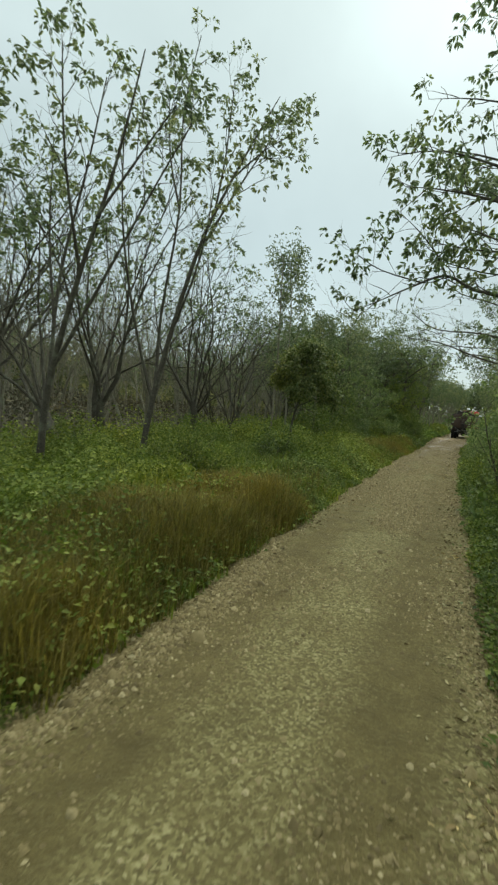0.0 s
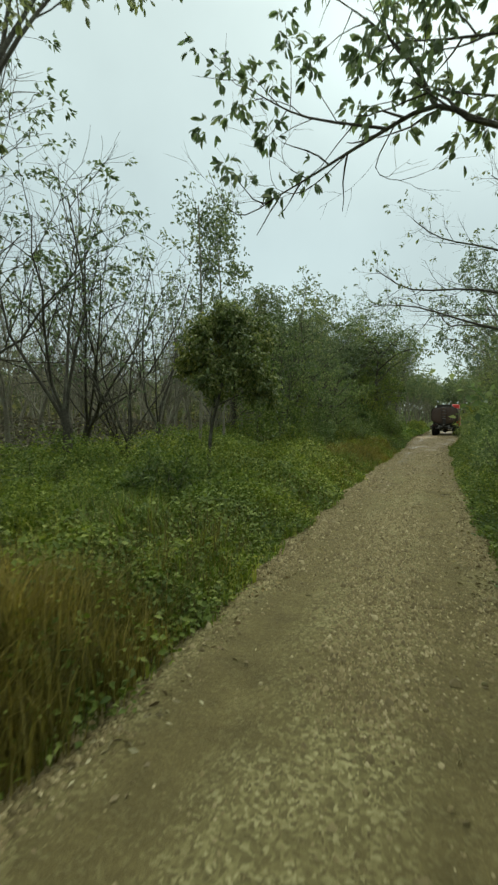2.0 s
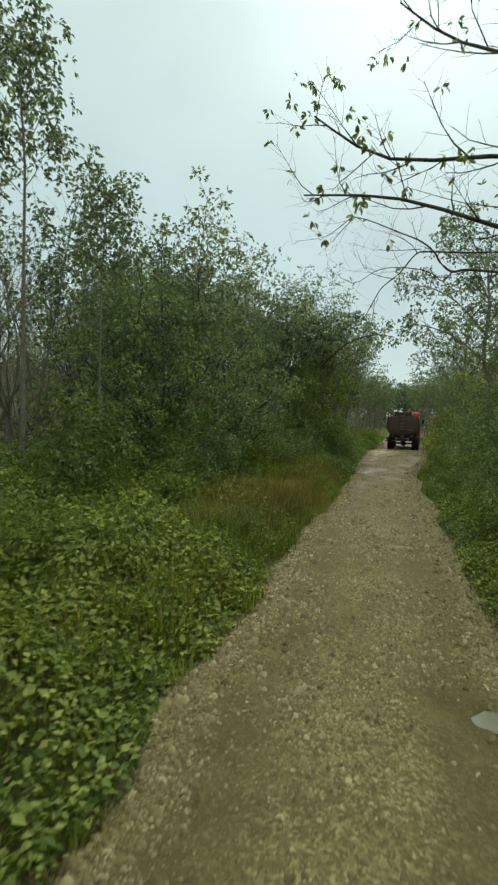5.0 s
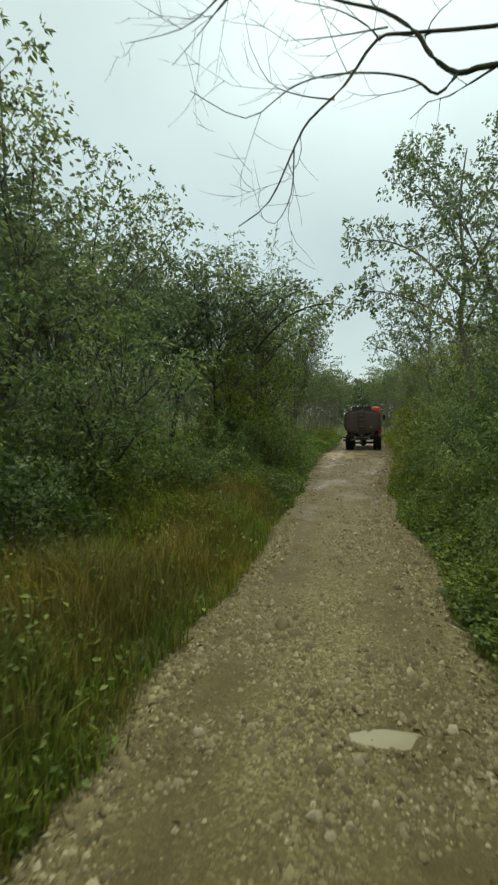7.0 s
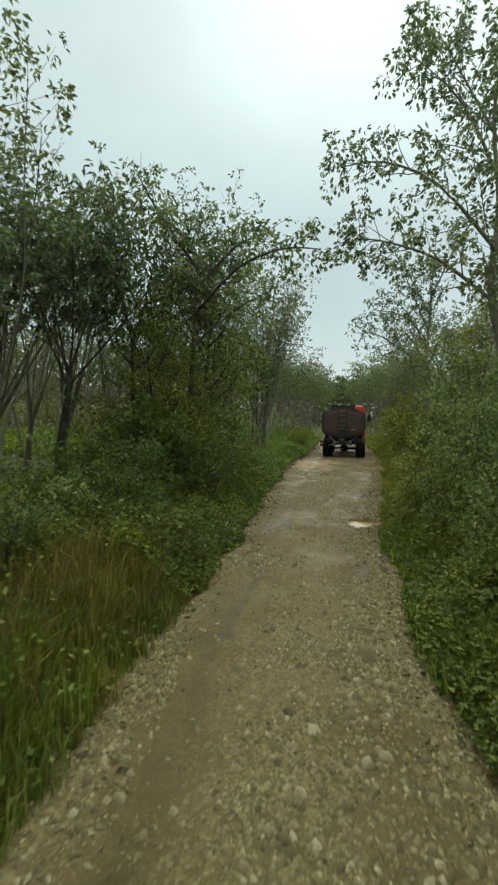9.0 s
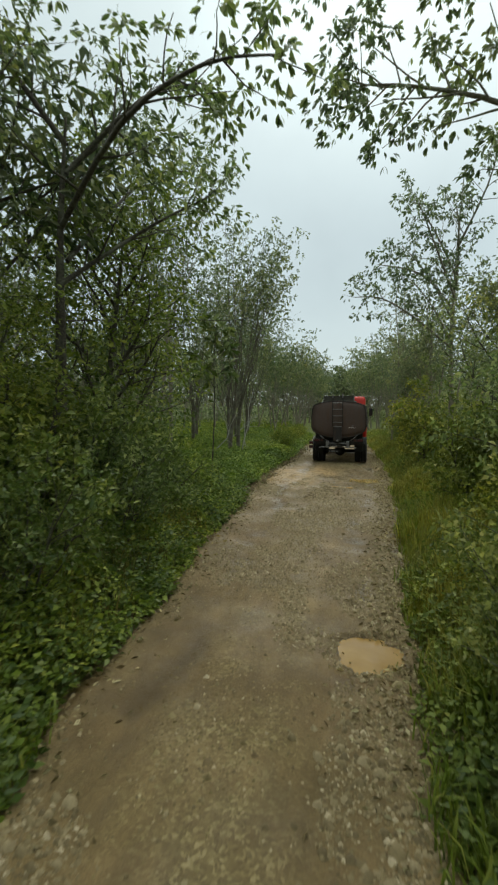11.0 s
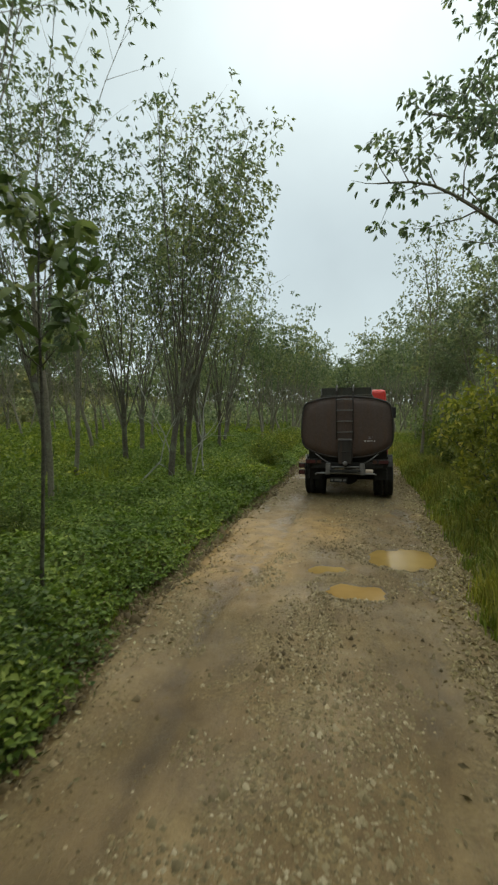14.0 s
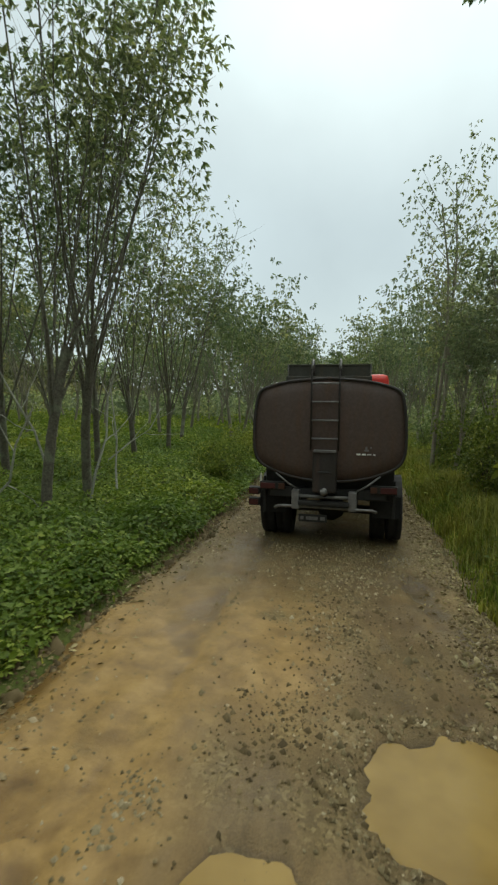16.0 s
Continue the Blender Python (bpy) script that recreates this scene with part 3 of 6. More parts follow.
# ---- plants ----
def leaf_arrays(P, D, L, W, rng, fold=0.25):
    """Folded leaves: base, two shoulders, tip. Arrays of places, ways, lengths and widths."""
    D = D / np.maximum(np.linalg.norm(D, axis=1, keepdims=True), 1e-6)
    R = rng.normal(size=P.shape)
    S = np.cross(D, R)
    S /= np.maximum(np.linalg.norm(S, axis=1, keepdims=True), 1e-6)
    up = np.cross(S, D)
    flip = np.where(up[:, 2:3] < 0, -1.0, 1.0)
    up, S = up * flip, S * flip
    L, W = L[:, None], W[:, None]
    a = P + D * L * 0.45 + S * W * 0.5 + up * W * fold
    b = P + D * L * 0.45 - S * W * 0.5 + up * W * fold
    tip = P + D * L - up * L * 0.12
    V = np.stack([P, a, tip, b], 1).reshape(-1, 3)
    i = np.arange(len(P))[:, None] * 4
    F = np.concatenate([i + np.array([[0, 1, 2]]), i + np.array([[0, 2, 3]])], 1).reshape(-1, 3)
    return V, F


def smooth_leaf_arrays(P, D, L, W, rng):
    """Long oval leaves that arch: base, two pairs of shoulders, tip."""
    D = D / np.maximum(np.linalg.norm(D, axis=1, keepdims=True), 1e-6)
    S = np.cross(D, rng.normal(size=P.shape))
    S /= np.maximum(np.linalg.norm(S, axis=1, keepdims=True), 1e-6)
    up = np.cross(S, D)
    flip = np.where(up[:, 2:3] < 0, -1.0, 1.0)
    up, S = up * flip, S * flip
    L, W = L[:, None], W[:, None]
    rows = [P]
    for f, w, bend in ((0.3, 0.42, 0.05), (0.68, 0.46, 0.03)):
        for s in (1, -1):
            rows.append(P + D * L * f + S * W * w * s + up * (L * bend + W * 0.12))
    rows.append(P + D * L - up * L * 0.1)
    V = np.stack(rows, 1).reshape(-1, 3)
    i = np.arange(len(P))[:, None] * 6
    F = np.concatenate([i + np.array([t]) for t in ((0, 1, 2), (1, 3, 4), (1, 4, 2), (3, 5, 4))], 1).reshape(-1, 3)
    return V, F


def flat_leaf_arrays(P, N, L, W, rng):
    """Leaves spread out to the light: each lies across its own normal, tip drooping."""
    N = N / np.maximum(np.linalg.norm(N, axis=1, keepdims=True), 1e-6)
    D = np.cross(N, rng.normal(size=P.shape))
    D /= np.maximum(np.linalg.norm(D, axis=1, keepdims=True), 1e-6)
    S = np.cross(N, D)
    L, W = L[:, None], W[:, None]
    a = P + D * L * 0.42 + S * W * 0.5 + N * W * 0.14
    b = P + D * L * 0.42 - S * W * 0.5 + N * W * 0.14
    V = np.stack([P, b, P + D * L - N * L * 0.14, a], 1).reshape(-1, 3)
    i = np.arange(len(P))[:, None] * 4
    F = np.concatenate([i + np.array([[0, 1, 2]]), i + np.array([[0, 2, 3]])], 1).reshape(-1, 3)
    return V, F


def child(ob, parent):
    ob.parent = parent
    return ob


class Plant:
    """Collects the wood and the leaves of one tree or shrub."""

    def __init__(self, seed, trefoil=False):
        self.trefoil = trefoil
        self.rng = np.random.default_rng(seed)
        self.wood, self.wood_faces = [], []
        self.lp, self.ld, self.ll, self.lw = [], [], [], []

    def tube(self, pts, r0, r1, sides):
        base = len(self.wood)
        n = len(pts)
        for k, p in enumerate(pts):
            d = (pts[min(k + 1, n - 1)] - pts[max(k - 1, 0)]).normalized()
            s = d.orthogonal().normalized()
            t = d.cross(s)
            r = r0 + (r1 - r0) * k / (n - 1)
            for j in range(sides):
                a = math.tau * j / sides
                self.wood.append(p + (s * math.cos(a) + t * math.sin(a)) * r)
        for k in range(n - 1):
            for j in range(sides):
                q, w = base + k * sides + j, base + k * sides + (j + 1) % sides
                self.wood_faces.append((q, w, w + sides, q + sides))

    def cluster(self, p, d, size, count, leaf, droop=0.5, width=0.4):
        """A tuft of leaves round a twig's end."""
        rng = self.rng
        if self.trefoil:
            # an umbrella of leaf stalks round the twig's end, each with three hanging leaflets
            m = max(1, count // 3)
            stalk = rng.normal(size=(m, 3)) + np.array(d)[None] * 0.6 + np.array([0, 0, 0.45])
            stalk /= np.linalg.norm(stalk, axis=1, keepdims=True)
            ends = np.array(p)[None] + stalk * (size * rng.uniform(0.55, 1.1, m))[:, None]
            ends, stalk = np.repeat(ends, 3, 0), np.repeat(stalk, 3, 0)
            count = m * 3
            away = stalk * np.array([0.9, 0.9, 0.5]) + rng.normal(size=(count, 3)) * 0.32
            away[:, 2] -= droop * rng.uniform(0.35, 1.0, count)
            self.lp.append(ends)
            self.ld.append(away)
            length = leaf * rng.uniform(0.8, 1.2, count)
            self.ll.append(length)
            self.lw.append(length * width * rng.uniform(0.85, 1.15, count))
            return
        away = rng.normal(size=(count, 3)) * 0.8 + np.array(d)[None] * 0.5
        if size > 0.25:
            # a rounded clump: leaves on its upper shell, hanging outwards
            shell = rng.normal(size=(count, 3)) + np.array([0, 0, 0.55])
            shell /= np.linalg.norm(shell, axis=1, keepdims=True)
            shell *= np.array([1.0, 1.0, 0.72])
            self.lp.append(np.array(p)[None] + shell * (size * rng.uniform(0.55, 1.1, count))[:, None])
            away = shell * np.array([1.0, 1.0, 0.3]) + rng.normal(size=(count, 3)) * 0.35
        else:
            self.lp.append(np.array(p)[None] + rng.normal(size=(count, 3)) * size * 0.5)
        away[:, 2] -= droop * rng.uniform(0.2, 1.4, count)
        self.ld.append(away)
        length = leaf * rng.uniform(0.65, 1.25, count)
        self.ll.append(length)
        self.lw.append(length * width * rng.uniform(0.8, 1.2, count))

    def limb(self, pts, r, spec, lvl):
        """A limb through given places, with what grows from it."""
        sides = spec.get("sides", (7, 5, 4, 3, 3))[min(lvl, 4)]
        if lvl < spec["levels"] or spec["twigs"]:
            self.tube(pts, r, r * spec["taper"][min(lvl, len(spec["taper"]) - 1)], sides)
        rnd = self.rng
        if lvl >= spec["levels"]:
            for f in spec["tufts"]:
                if rnd.uniform() < spec["leafy"]:
                    i = min(int(f * (len(pts) - 1)), len(pts) - 2)
                    q = pts[i].lerp(pts[i + 1], f * (len(pts) - 1) - i)
                    self.cluster(q, (pts[-1] - pts[0]).normalized(), spec["tuft"], int(spec["per"] * rnd.uniform(0.6, 1.4)) + 1, spec["leaf"], spec["droop"], spec["width"])
            return
        if lvl == spec["levels"] - 1 and lvl > 0 and spec["crest"]:
            for f in (0.8, 0.9, 1.0):
                q = pts[-2].lerp(pts[-1], f * 5 - 4)
                self.cluster(q, (pts[-1] - pts[-2]).normalized(), spec["tuft"], spec["crest"], spec["leaf"], spec["droop"], spec["width"])
        kids = spec["kids"][lvl]
        length = sum((pts[i + 1] - pts[i]).length for i in range(len(pts) - 1))
        az = rnd.uniform(0, math.tau)
        for k in range(kids):
            f = spec["from"][lvl] + (1 - spec["from"][lvl]) * (k + rnd.uniform(0.1, 0.95)) / kids
            f = min(f, 0.995)
            i = min(int(f * (len(pts) - 1)), len(pts) - 2)
            q = pts[i].lerp(pts[i + 1], f * (len(pts) - 1) - i)
            d = (pts[i + 1] - pts[i]).normalized()
            az += 2.4 + rnd.uniform(-0.5, 0.5)
            s = d.orthogonal().normalized()
            side = s * math.cos(az) + d.cross(s) * math.sin(az)
            ang = radians(spec["angle"][lvl] * rnd.uniform(0.7, 1.3))
            way = d * math.cos(ang) + side * math.sin(ang)
            ln = spec["length"][lvl] * (1.15 - spec["tip"] * f) * rnd.uniform(0.75, 1.25)
            self.grow(q, way, ln, max(r * (1 - 0.55 * f) * spec["thin"][lvl], spec["least"]), lvl + 1, spec if lvl != 1 or f < spec["leafless"] else dict(spec, leafy=0.08))

    def grow(self, p, d, length, r, lvl, spec):
        n = (5, 7, 5, 4, 3)[min(lvl, 4)]
        pts, q, d = [p.copy()], p.copy(), d.normalized()
        for k in range(n - 1):
            w = spec["wiggle"]
            d = (d + Vector(self.rng.normal(size=3)) * w + Vector((0, 0, spec["rise"][min(lvl, len(spec["rise"]) - 1)]))).normalized()
            q = q + d * (length / (n - 1))
            pts.append(q.copy())
        self.limb(pts, r, spec, lvl)

    def finish(self, name, wood_name, leaf_name, bark, leaf, smooth=False):
        top = new(name)
        top.empty_display_size = 0.3
        child(link_mesh(wood_name, [tuple(v) for v in self.wood], self.wood_faces, bark, True), top)
        if self.lp:
            P, D = np.concatenate(self.lp), np.concatenate(self.ld)
            V, F = (smooth_leaf_arrays if smooth else leaf_arrays)(P, D, np.concatenate(self.ll), np.concatenate(self.lw), self.rng)
            V[:, 2] = np.maximum(V[:, 2], 0.02)
            child(link_mesh(leaf_name, V, F, leaf), top)
        return top


def spec_of(**kw):
    base = dict(crest=0, tip=0.5, leafless=2.0, twigs=False, levels=3, kids=(5, 6, 4), angle=(18, 32, 42), length=(6.0, 2.3, 0.9), rise=(0.02, 0.08, 0.03, 0.0), wiggle=0.09, taper=(0.75, 0.25, 0.3, 0.4),
                thin=(0.62, 0.5, 0.5), least=0.006, tufts=(0.45, 1.0), leafy=0.85, tuft=0.16, per=7, leaf=0.17, droop=0.55, width=0.36)
    base["from"] = (0.8, 0.25, 0.3)
    base.update(kw)
    return base


def rubber_tree(seed, height=10.5, bole=2.0, radius=0.13, foliage=LEAF_RUBBER, bark=BARK, lean=0.0, **kw):
    """Slim plantation tree: a short bole, then steep limbs with tufts of drooping leaves."""
    t = Plant(seed, True)
    k = height / 10.5
    reach_out = kw.pop("reach", (7.9, 2.3, 0.85))
    low, fork = kw.pop("low", 0.25), kw.pop("fork", 0.8)
    sp = spec_of(length=tuple(v * k for v in reach_out), **kw)
    sp["from"] = (fork, low, 0.3)
    t.grow(Vector((0, 0, -0.15)), Vector((lean, 0, 1)), bole + 0.15, radius, 0, sp)
    return t.finish("rubber_tree", "trunk", "crown", bark, foliage)


def pole_tree(seed, height=8.0, radius=0.07, foliage=LEAF_PALE, bark=BARK, **kw):
    """A young, straight stem with short side branches all the way up."""
    t = Plant(seed, True)
    start, fill = kw.pop("start", 0.48), kw.pop("fill", 11)
    sp = spec_of(levels=2, kids=(kw.pop("arms", 16), 5), angle=(52, 40), length=(height * kw.pop("limb", 0.22), 0.75), rise=(0.0, 0.1, 0.0), wiggle=0.05, taper=(0.25, 0.3, 0.4), thin=(0.35, 0.5), per=fill, tuft=0.2, leaf=0.12, droop=1.0, width=0.42, **kw)
    sp["from"] = (start, 0.3)
    t.grow(Vector((0, 0, -0.15)), Vector((0.02, 0, 1)), height, radius, 0, sp)
    return t.finish("young_tree", "trunk", "crown", bark, foliage)


def broad_tree(seed, height=6.0, spread=2.0, foliage=LEAF_BUSH, bark=BARK_DARK, radius=0.1, **kw):
    """A thick-crowned roadside tree, leafy almost to the ground."""
    t = Plant(seed)
    sp = spec_of(levels=2, kids=(9, 8), angle=(42, 50), length=(height * 0.55, spread * 0.62), rise=(0.0, 0.12, 0.05, 0.0), wiggle=0.13, tip=0.35, twigs=True,
                 tufts=(0.6, 1.0), tuft=0.4, per=34, leaf=0.125, width=0.45, leafy=0.9, droop=0.5)
    bare = kw.pop("bare", 0.22)
    sp.update(taper=(0.25, 0.25, 0.3, 0.4))
    sp.update(kw)
    sp["from"] = (bare, 0.15, 0.2)
    t.grow(Vector((0, 0, -0.15)), Vector((0.05, 0, 1)), height * (0.55 if bare < 0.5 else 0.75), radius, 0, sp)
    return t.finish("broadleaf_tree", "trunk", "crown", bark, foliage)


def shrub(seed, height=2.2, spread=1.1, leaf=LEAF_BUSH, per=9, size=0.11, stems=6):
    """Several stems from one root, leafy all over."""
    t = Plant(seed)
    sp = spec_of(levels=2, kids=(6, 4), angle=(45, 50), length=(height * 0.42, 0.42), rise=(0.06, 0.04, 0.0), wiggle=0.16, taper=(0.35, 0.4, 0.5), sides=(4, 3, 3, 3, 3),
                 tufts=(0.3, 0.95), tuft=0.17, per=per, leaf=size, width=0.5, leafy=0.9, droop=0.35, least=0.004)
    sp["from"] = (0.15, 0.2)
    for k in range(stems):
        a = k * 2.4
        way = Vector((math.cos(a) * spread / height * t.rng.uniform(0.3, 1.0), math.sin(a) * spread / height * t.rng.uniform(0.3, 1.0), 1))
        t.grow(Vector((0.12 * math.cos(a), 0.12 * math.sin(a), -0.1)), way, height * t.rng.uniform(0.55, 0.95), 0.025, 0, sp)
    return t.finish("shrub", "wood", "foliage", BARK_DARK, leaf)


place = random.Random(11)
standing = set()


def stand(thing, x, y, label, category, group="", turn=None, size=1.0, tall=1.0):
    """Puts the plant itself on the ground the first time, and copies of it after that."""
    a = place.uniform(0, 360) if turn is None else turn
    m = pose(x, y, float(ground_z(x, y)), 0, 0, a)
    if thing in standing:
        ob = copy_thing(thing, m @ Matrix.Diagonal((size, size, size * tall, 1)))
    else:
        ob = thing
        ob.matrix_basis = m
        standing.add(thing)
    return tagged(ob, label, category, group)


# ---- trees beside the track ----
DOME = dict(levels=2, kids=(6, 13), angle=(17, 44), thin=(0.66, 0.42), reach=(8.0, 1.55, 0.8), tip=0.55, wiggle=0.07, low=0.4, crest=27, per=27, leafy=0.86, tufts=(0.6, 1.0), tuft=0.22, leaf=0.142, droop=0.75, width=0.36, twigs=True)
LEAFY = [rubber_tree(100 + k, 11.0, (2.0, 1.6, 2.4, 1.8, 2.2)[k], 0.1, lean=(0.03, -0.05, 0.06, 0.0, -0.03)[k], **DOME) for k in range(5)]
PALE = [rubber_tree(120 + k, 10.0, 2.2, 0.09, LEAF_PALE, **DOME) for k in range(3)]
SPARSE = [rubber_tree(140 + k, 13.0, (2.1, 1.7, 2.6, 1.9)[k], 0.17, bark=BARK_DARK, lean=(0.12, -0.1, 0.2, 0.05)[k], kids=(5, 8, 5), angle=(23, 36, 42), per=21, leafy=0.3, leaf=0.145, tuft=0.18, tufts=(1.0,), least=0.008, wiggle=0.15, twigs=True) for k in range(4)]
BARE = [rubber_tree(160 + k, 9.0, (2.3, 3.0, 1.8, 2.6)[k], 0.09, LEAF_PALE, BARK, kids=(5, 6, 3), per=9, leafy=0.1, leaf=0.16, wiggle=0.13, sides=(5, 4, 3, 3, 3), twigs=True) for k in range(4)]
YOUNG = [pole_tree(180 + k, (8.5, 7.0, 9.5)[k]) for k in range(3)] + [pole_tree(184, 9.9, 0.06, LEAF_RUBBER, arms=26, start=0.68, limb=0.13, fill=22)]
FAR = [rubber_tree(170 + k, 10.5, 2.1, 0.09, (LEAF_RUBBER, LEAF_PALE, LEAF_RUBBER)[k], levels=2, kids=(6, 8), angle=(19, 38), reach=(7.2, 1.9, 0.8), tip=0.5, low=0.4, crest=15, per=18, leafy=0.9, leaf=0.19, tuft=0.3, tufts=(0.5, 1.0), droop=1.2, sides=(4, 3, 3, 3, 3)) for k in range(3)]
BROAD = [broad_tree(200 + k, (6.5, 7.5, 5.5, 8.5)[k], (2.0, 2.4, 1.8, 2.5)[k], (LEAF_THICKET, LEAF_RUBBER, LEAF_THICKET, LEAF_RUBBER)[k]) for k in range(4)]
DARK = [broad_tree(230 + k, 7.3, 1.7, LEAF_DARK, bare=0.6, leaf=0.25, width=0.3, per=24, droop=0.9, leafy=0.85) for k in range(1)]
CREEPERED = [broad_tree(240, 10.6, 2.2, LEAF_HERB, per=40, kids=(16, 7), length=(2.3, 1.1), angle=(50, 50), leaf=0.115, tuft=0.42)]
GROVE = [rubber_tree(190 + k, 10.4, (3.6, 3.0)[k], 0.11, LEAF_RUBBER, BARK_DARK, **dict(DOME, angle=(26, 44), reach=(7.4, 1.9, 0.8), crest=30, per=32, low=0.3, leafy=0.9)) for k in range(2)]
VASE = [rubber_tree(150 + k, 11.6, (3.0, 2.7, 3.3)[k], 0.1, LEAF_RUBBER, BARK_MID, lean=(0.0, 0.04, -0.04)[k], fork=0.5, levels=2, kids=(11, 11), angle=(15, 42), thin=(0.4, 0.36), reach=(7.2, 1.5, 0.8), tip=0.45, wiggle=0.055, low=0.42, crest=24,
                    per=17, leafy=0.78, tufts=(0.6, 1.0), tuft=0.24, leaf=0.14, droop=0.9, width=0.36, twigs=True) for k in range(3)]
TALL = [rubber_tree(155 + k, 12.0, (5.0, 5.6)[k], 0.075, LEAF_RUBBER, BARK, fork=0.6, levels=2, kids=(7, 9), angle=(17, 40), thin=(0.45, 0.4), reach=(6.2, 1.3, 0.8), tip=0.4, wiggle=0.06, low=0.3, crest=24,
                    per=25, leafy=0.75, tufts=(1.0,), tuft=0.3, leaf=0.15, droop=0.9, width=0.36, twigs=True) for k in range(2)]
BUSH = [shrub(260 + k, (2.4, 1.8, 3.0, 2.1, 1.4)[k], (1.1, 1.0, 1.2, 1.3, 0.9)[k], (LEAF_BUSH, LEAF_HERB, LEAF_THICKET, LEAF_BUSH, LEAF_HERB)[k]) for k in range(5)]
BRUSH_DARK = [shrub(280 + k, (2.6, 3.2)[k], 1.2, LEAF_BUSH, 9, 0.12) for k in range(2)]

PLANTATION = "rubber trees of the plantation"
LB = dict(
    leafy="slim grey-barked rubber tree with drooping green leaf tufts",
    pale="slim rubber tree with pale grey-green leaves, among others",
    sparse="half-bare rubber tree with dark forked limbs above weeds",
    bare="thin nearly leafless rubber tree in a dense grey stand",
    young="young straight tree with thin stem and short leafy branches",
    broad="broadleaf tree with a thick green crown beside the track",
    dark="dark green tree with long drooping leaflets over shrubs",
    bush="dense green shrub overgrowing the edge of the track",
    low="low leafy shrub among weeds on the verge",
    brush="dark tangled shrub hung with creepers near the track")


def pick(kinds):
    return kinds[place.randrange(len(kinds))]


# half-bare trees over the weedy clearing
for x, y, k, turn, size in ((-10.6, 14.6, 3, 120, 0.95), (-9.4, 18.2, 0, 10, 0.68), (-9.2, 11.2, 1, 40, 0.9), (-11.6, 21.5, 1, 200, 0.85),
                            (-10.4, 24.6, 3, 300, 0.7), (-12.6, 10.2, 2, 150, 1.05), (-13.5, 17.5, 0, 250, 1.0), (-8.2, 19.8, 3, 30, 0.5),
                            (-10.2, 22.7, 1, 100, 0.58), (-15.5, 14.0, 1, 10, 1.1)):
    stand(SPARSE[k], x, y, LB["sparse"], "tree", PLANTATION, turn, size * 1.18)
# the grey stand behind them
for row in range(9):
    for k in range(22):
        x = -11.6 - row * 2.9 + place.uniform(-0.9, 0.9)
        y = 8 + k * 2.3 + row * 1.2 + place.uniform(-1.0, 1.0)
        if y > 52 + row or place.random() < 0.12:
            continue
        stand(pick(BARE), x, y, LB["bare"], "tree", PLANTATION, size=place.uniform(0.8, 1.15))

# thin trees above the thicket
stand(YOUNG[2], -8.1, 24.0, LB["young"], "tree", turn=0, size=1.0)
stand(YOUNG[3], -8.2, 26.4, "tall thin tree with a tufted leafy top above the thicket", "tree", turn=40, size=0.85)
stand(YOUNG[3], -6.9, 27.3, "tall thin tree with a tufted leafy top above the thicket", "tree", turn=190, size=0.67)

# thicket
for x, y, k, size in ((-6.3, 29.8, 2, 0.9), (-8.6, 31.0, 1, 0.95), (-11.5, 32.5, 1, 1.0),
                      (-5.1, 47.4, 1, 0.8), (-13.5, 44.0, 3, 1.1), 
                      (-7.6, 32.2, 3, 0.95), (-5.9, 32.4, 2, 0.85)):
    stand(BROAD[k], x, y, LB["broad"], "tree", size=size)
for x, y, turn, size in ((-4.6, 45.4, 130, 0.7), (-4.9, 42.6, 250, 0.66)):
    stand(CREEPERED[0], x, y, "bushy roadside tree hung with creepers down to the weeds", "tree", turn=turn, size=size)
for x, y, k, turn, size in ((-7.2, 39.2, 4, 160, 0.9), (-8.0, 33.4, 0, 250, 0.85), (-9.8, 29.0, 1, 20, 0.85)):
    stand(LEAFY[k], x, y, LB["leafy"], "tree", PLANTATION, turn, size)
for x, y, k, turn, size in ((-8.5, 37.6, 0, 20, 0.92), (-9.3, 41.4, 1, 110, 1.02), (-7.3, 41.5, 0, 200, 0.9), (-9.9, 38.4, 1, 260, 0.86), (-9.9, 31.2, 0, 330, 0.68), (-10.2, 35.2, 1, 60, 0.85), (-7.0, 36.2, 1, 15, 0.78), (-12.4, 37.4, 0, 140, 0.95), (-13.8, 40.2, 1, 300, 1.0)):
    stand(GROVE[k], x, y, "tall rubber tree with bare grey trunk and full green crown", "tree", PLANTATION, turn, size)
for x, y, k, size in ((-5.9, 43.5, 0, 1.32),):
    stand(DARK[k], x, y, LB["dark"], "tree", size=size)

for x, y, k, turn, size in ((-9.3, 41.9, 0, 15, 1.1), (-7.6, 42.2, 3, 80, 1.0), (-10.4, 44.8, 1, 120, 1.1), (-8.6, 46.8, 4, 40, 1.05), (-9.2, 38.6, 2, 100, 1.08), (-11.8, 40.0, 4, 10, 1.1), (-11.5, 36.0, 1, 60, 1.05)):
    stand(LEAFY[k], x, y, LB["leafy"], "tree", PLANTATION, turn, size)
for x, y, k, turn, size in ((-5.6, 51.2, 0, 10, 1.0), (-7.2, 50.6, 1, 200, 1.0), (-6.6, 55.4, 1, 90, 0.95), (-7.8, 58.6, 0, 60, 0.95), (-9.3, 53.9, 0, 150, 0.9)):
    stand(TALL[k], x, y, "tall thin rubber tree with open tufts of leaves", "tree", PLANTATION, turn, size)
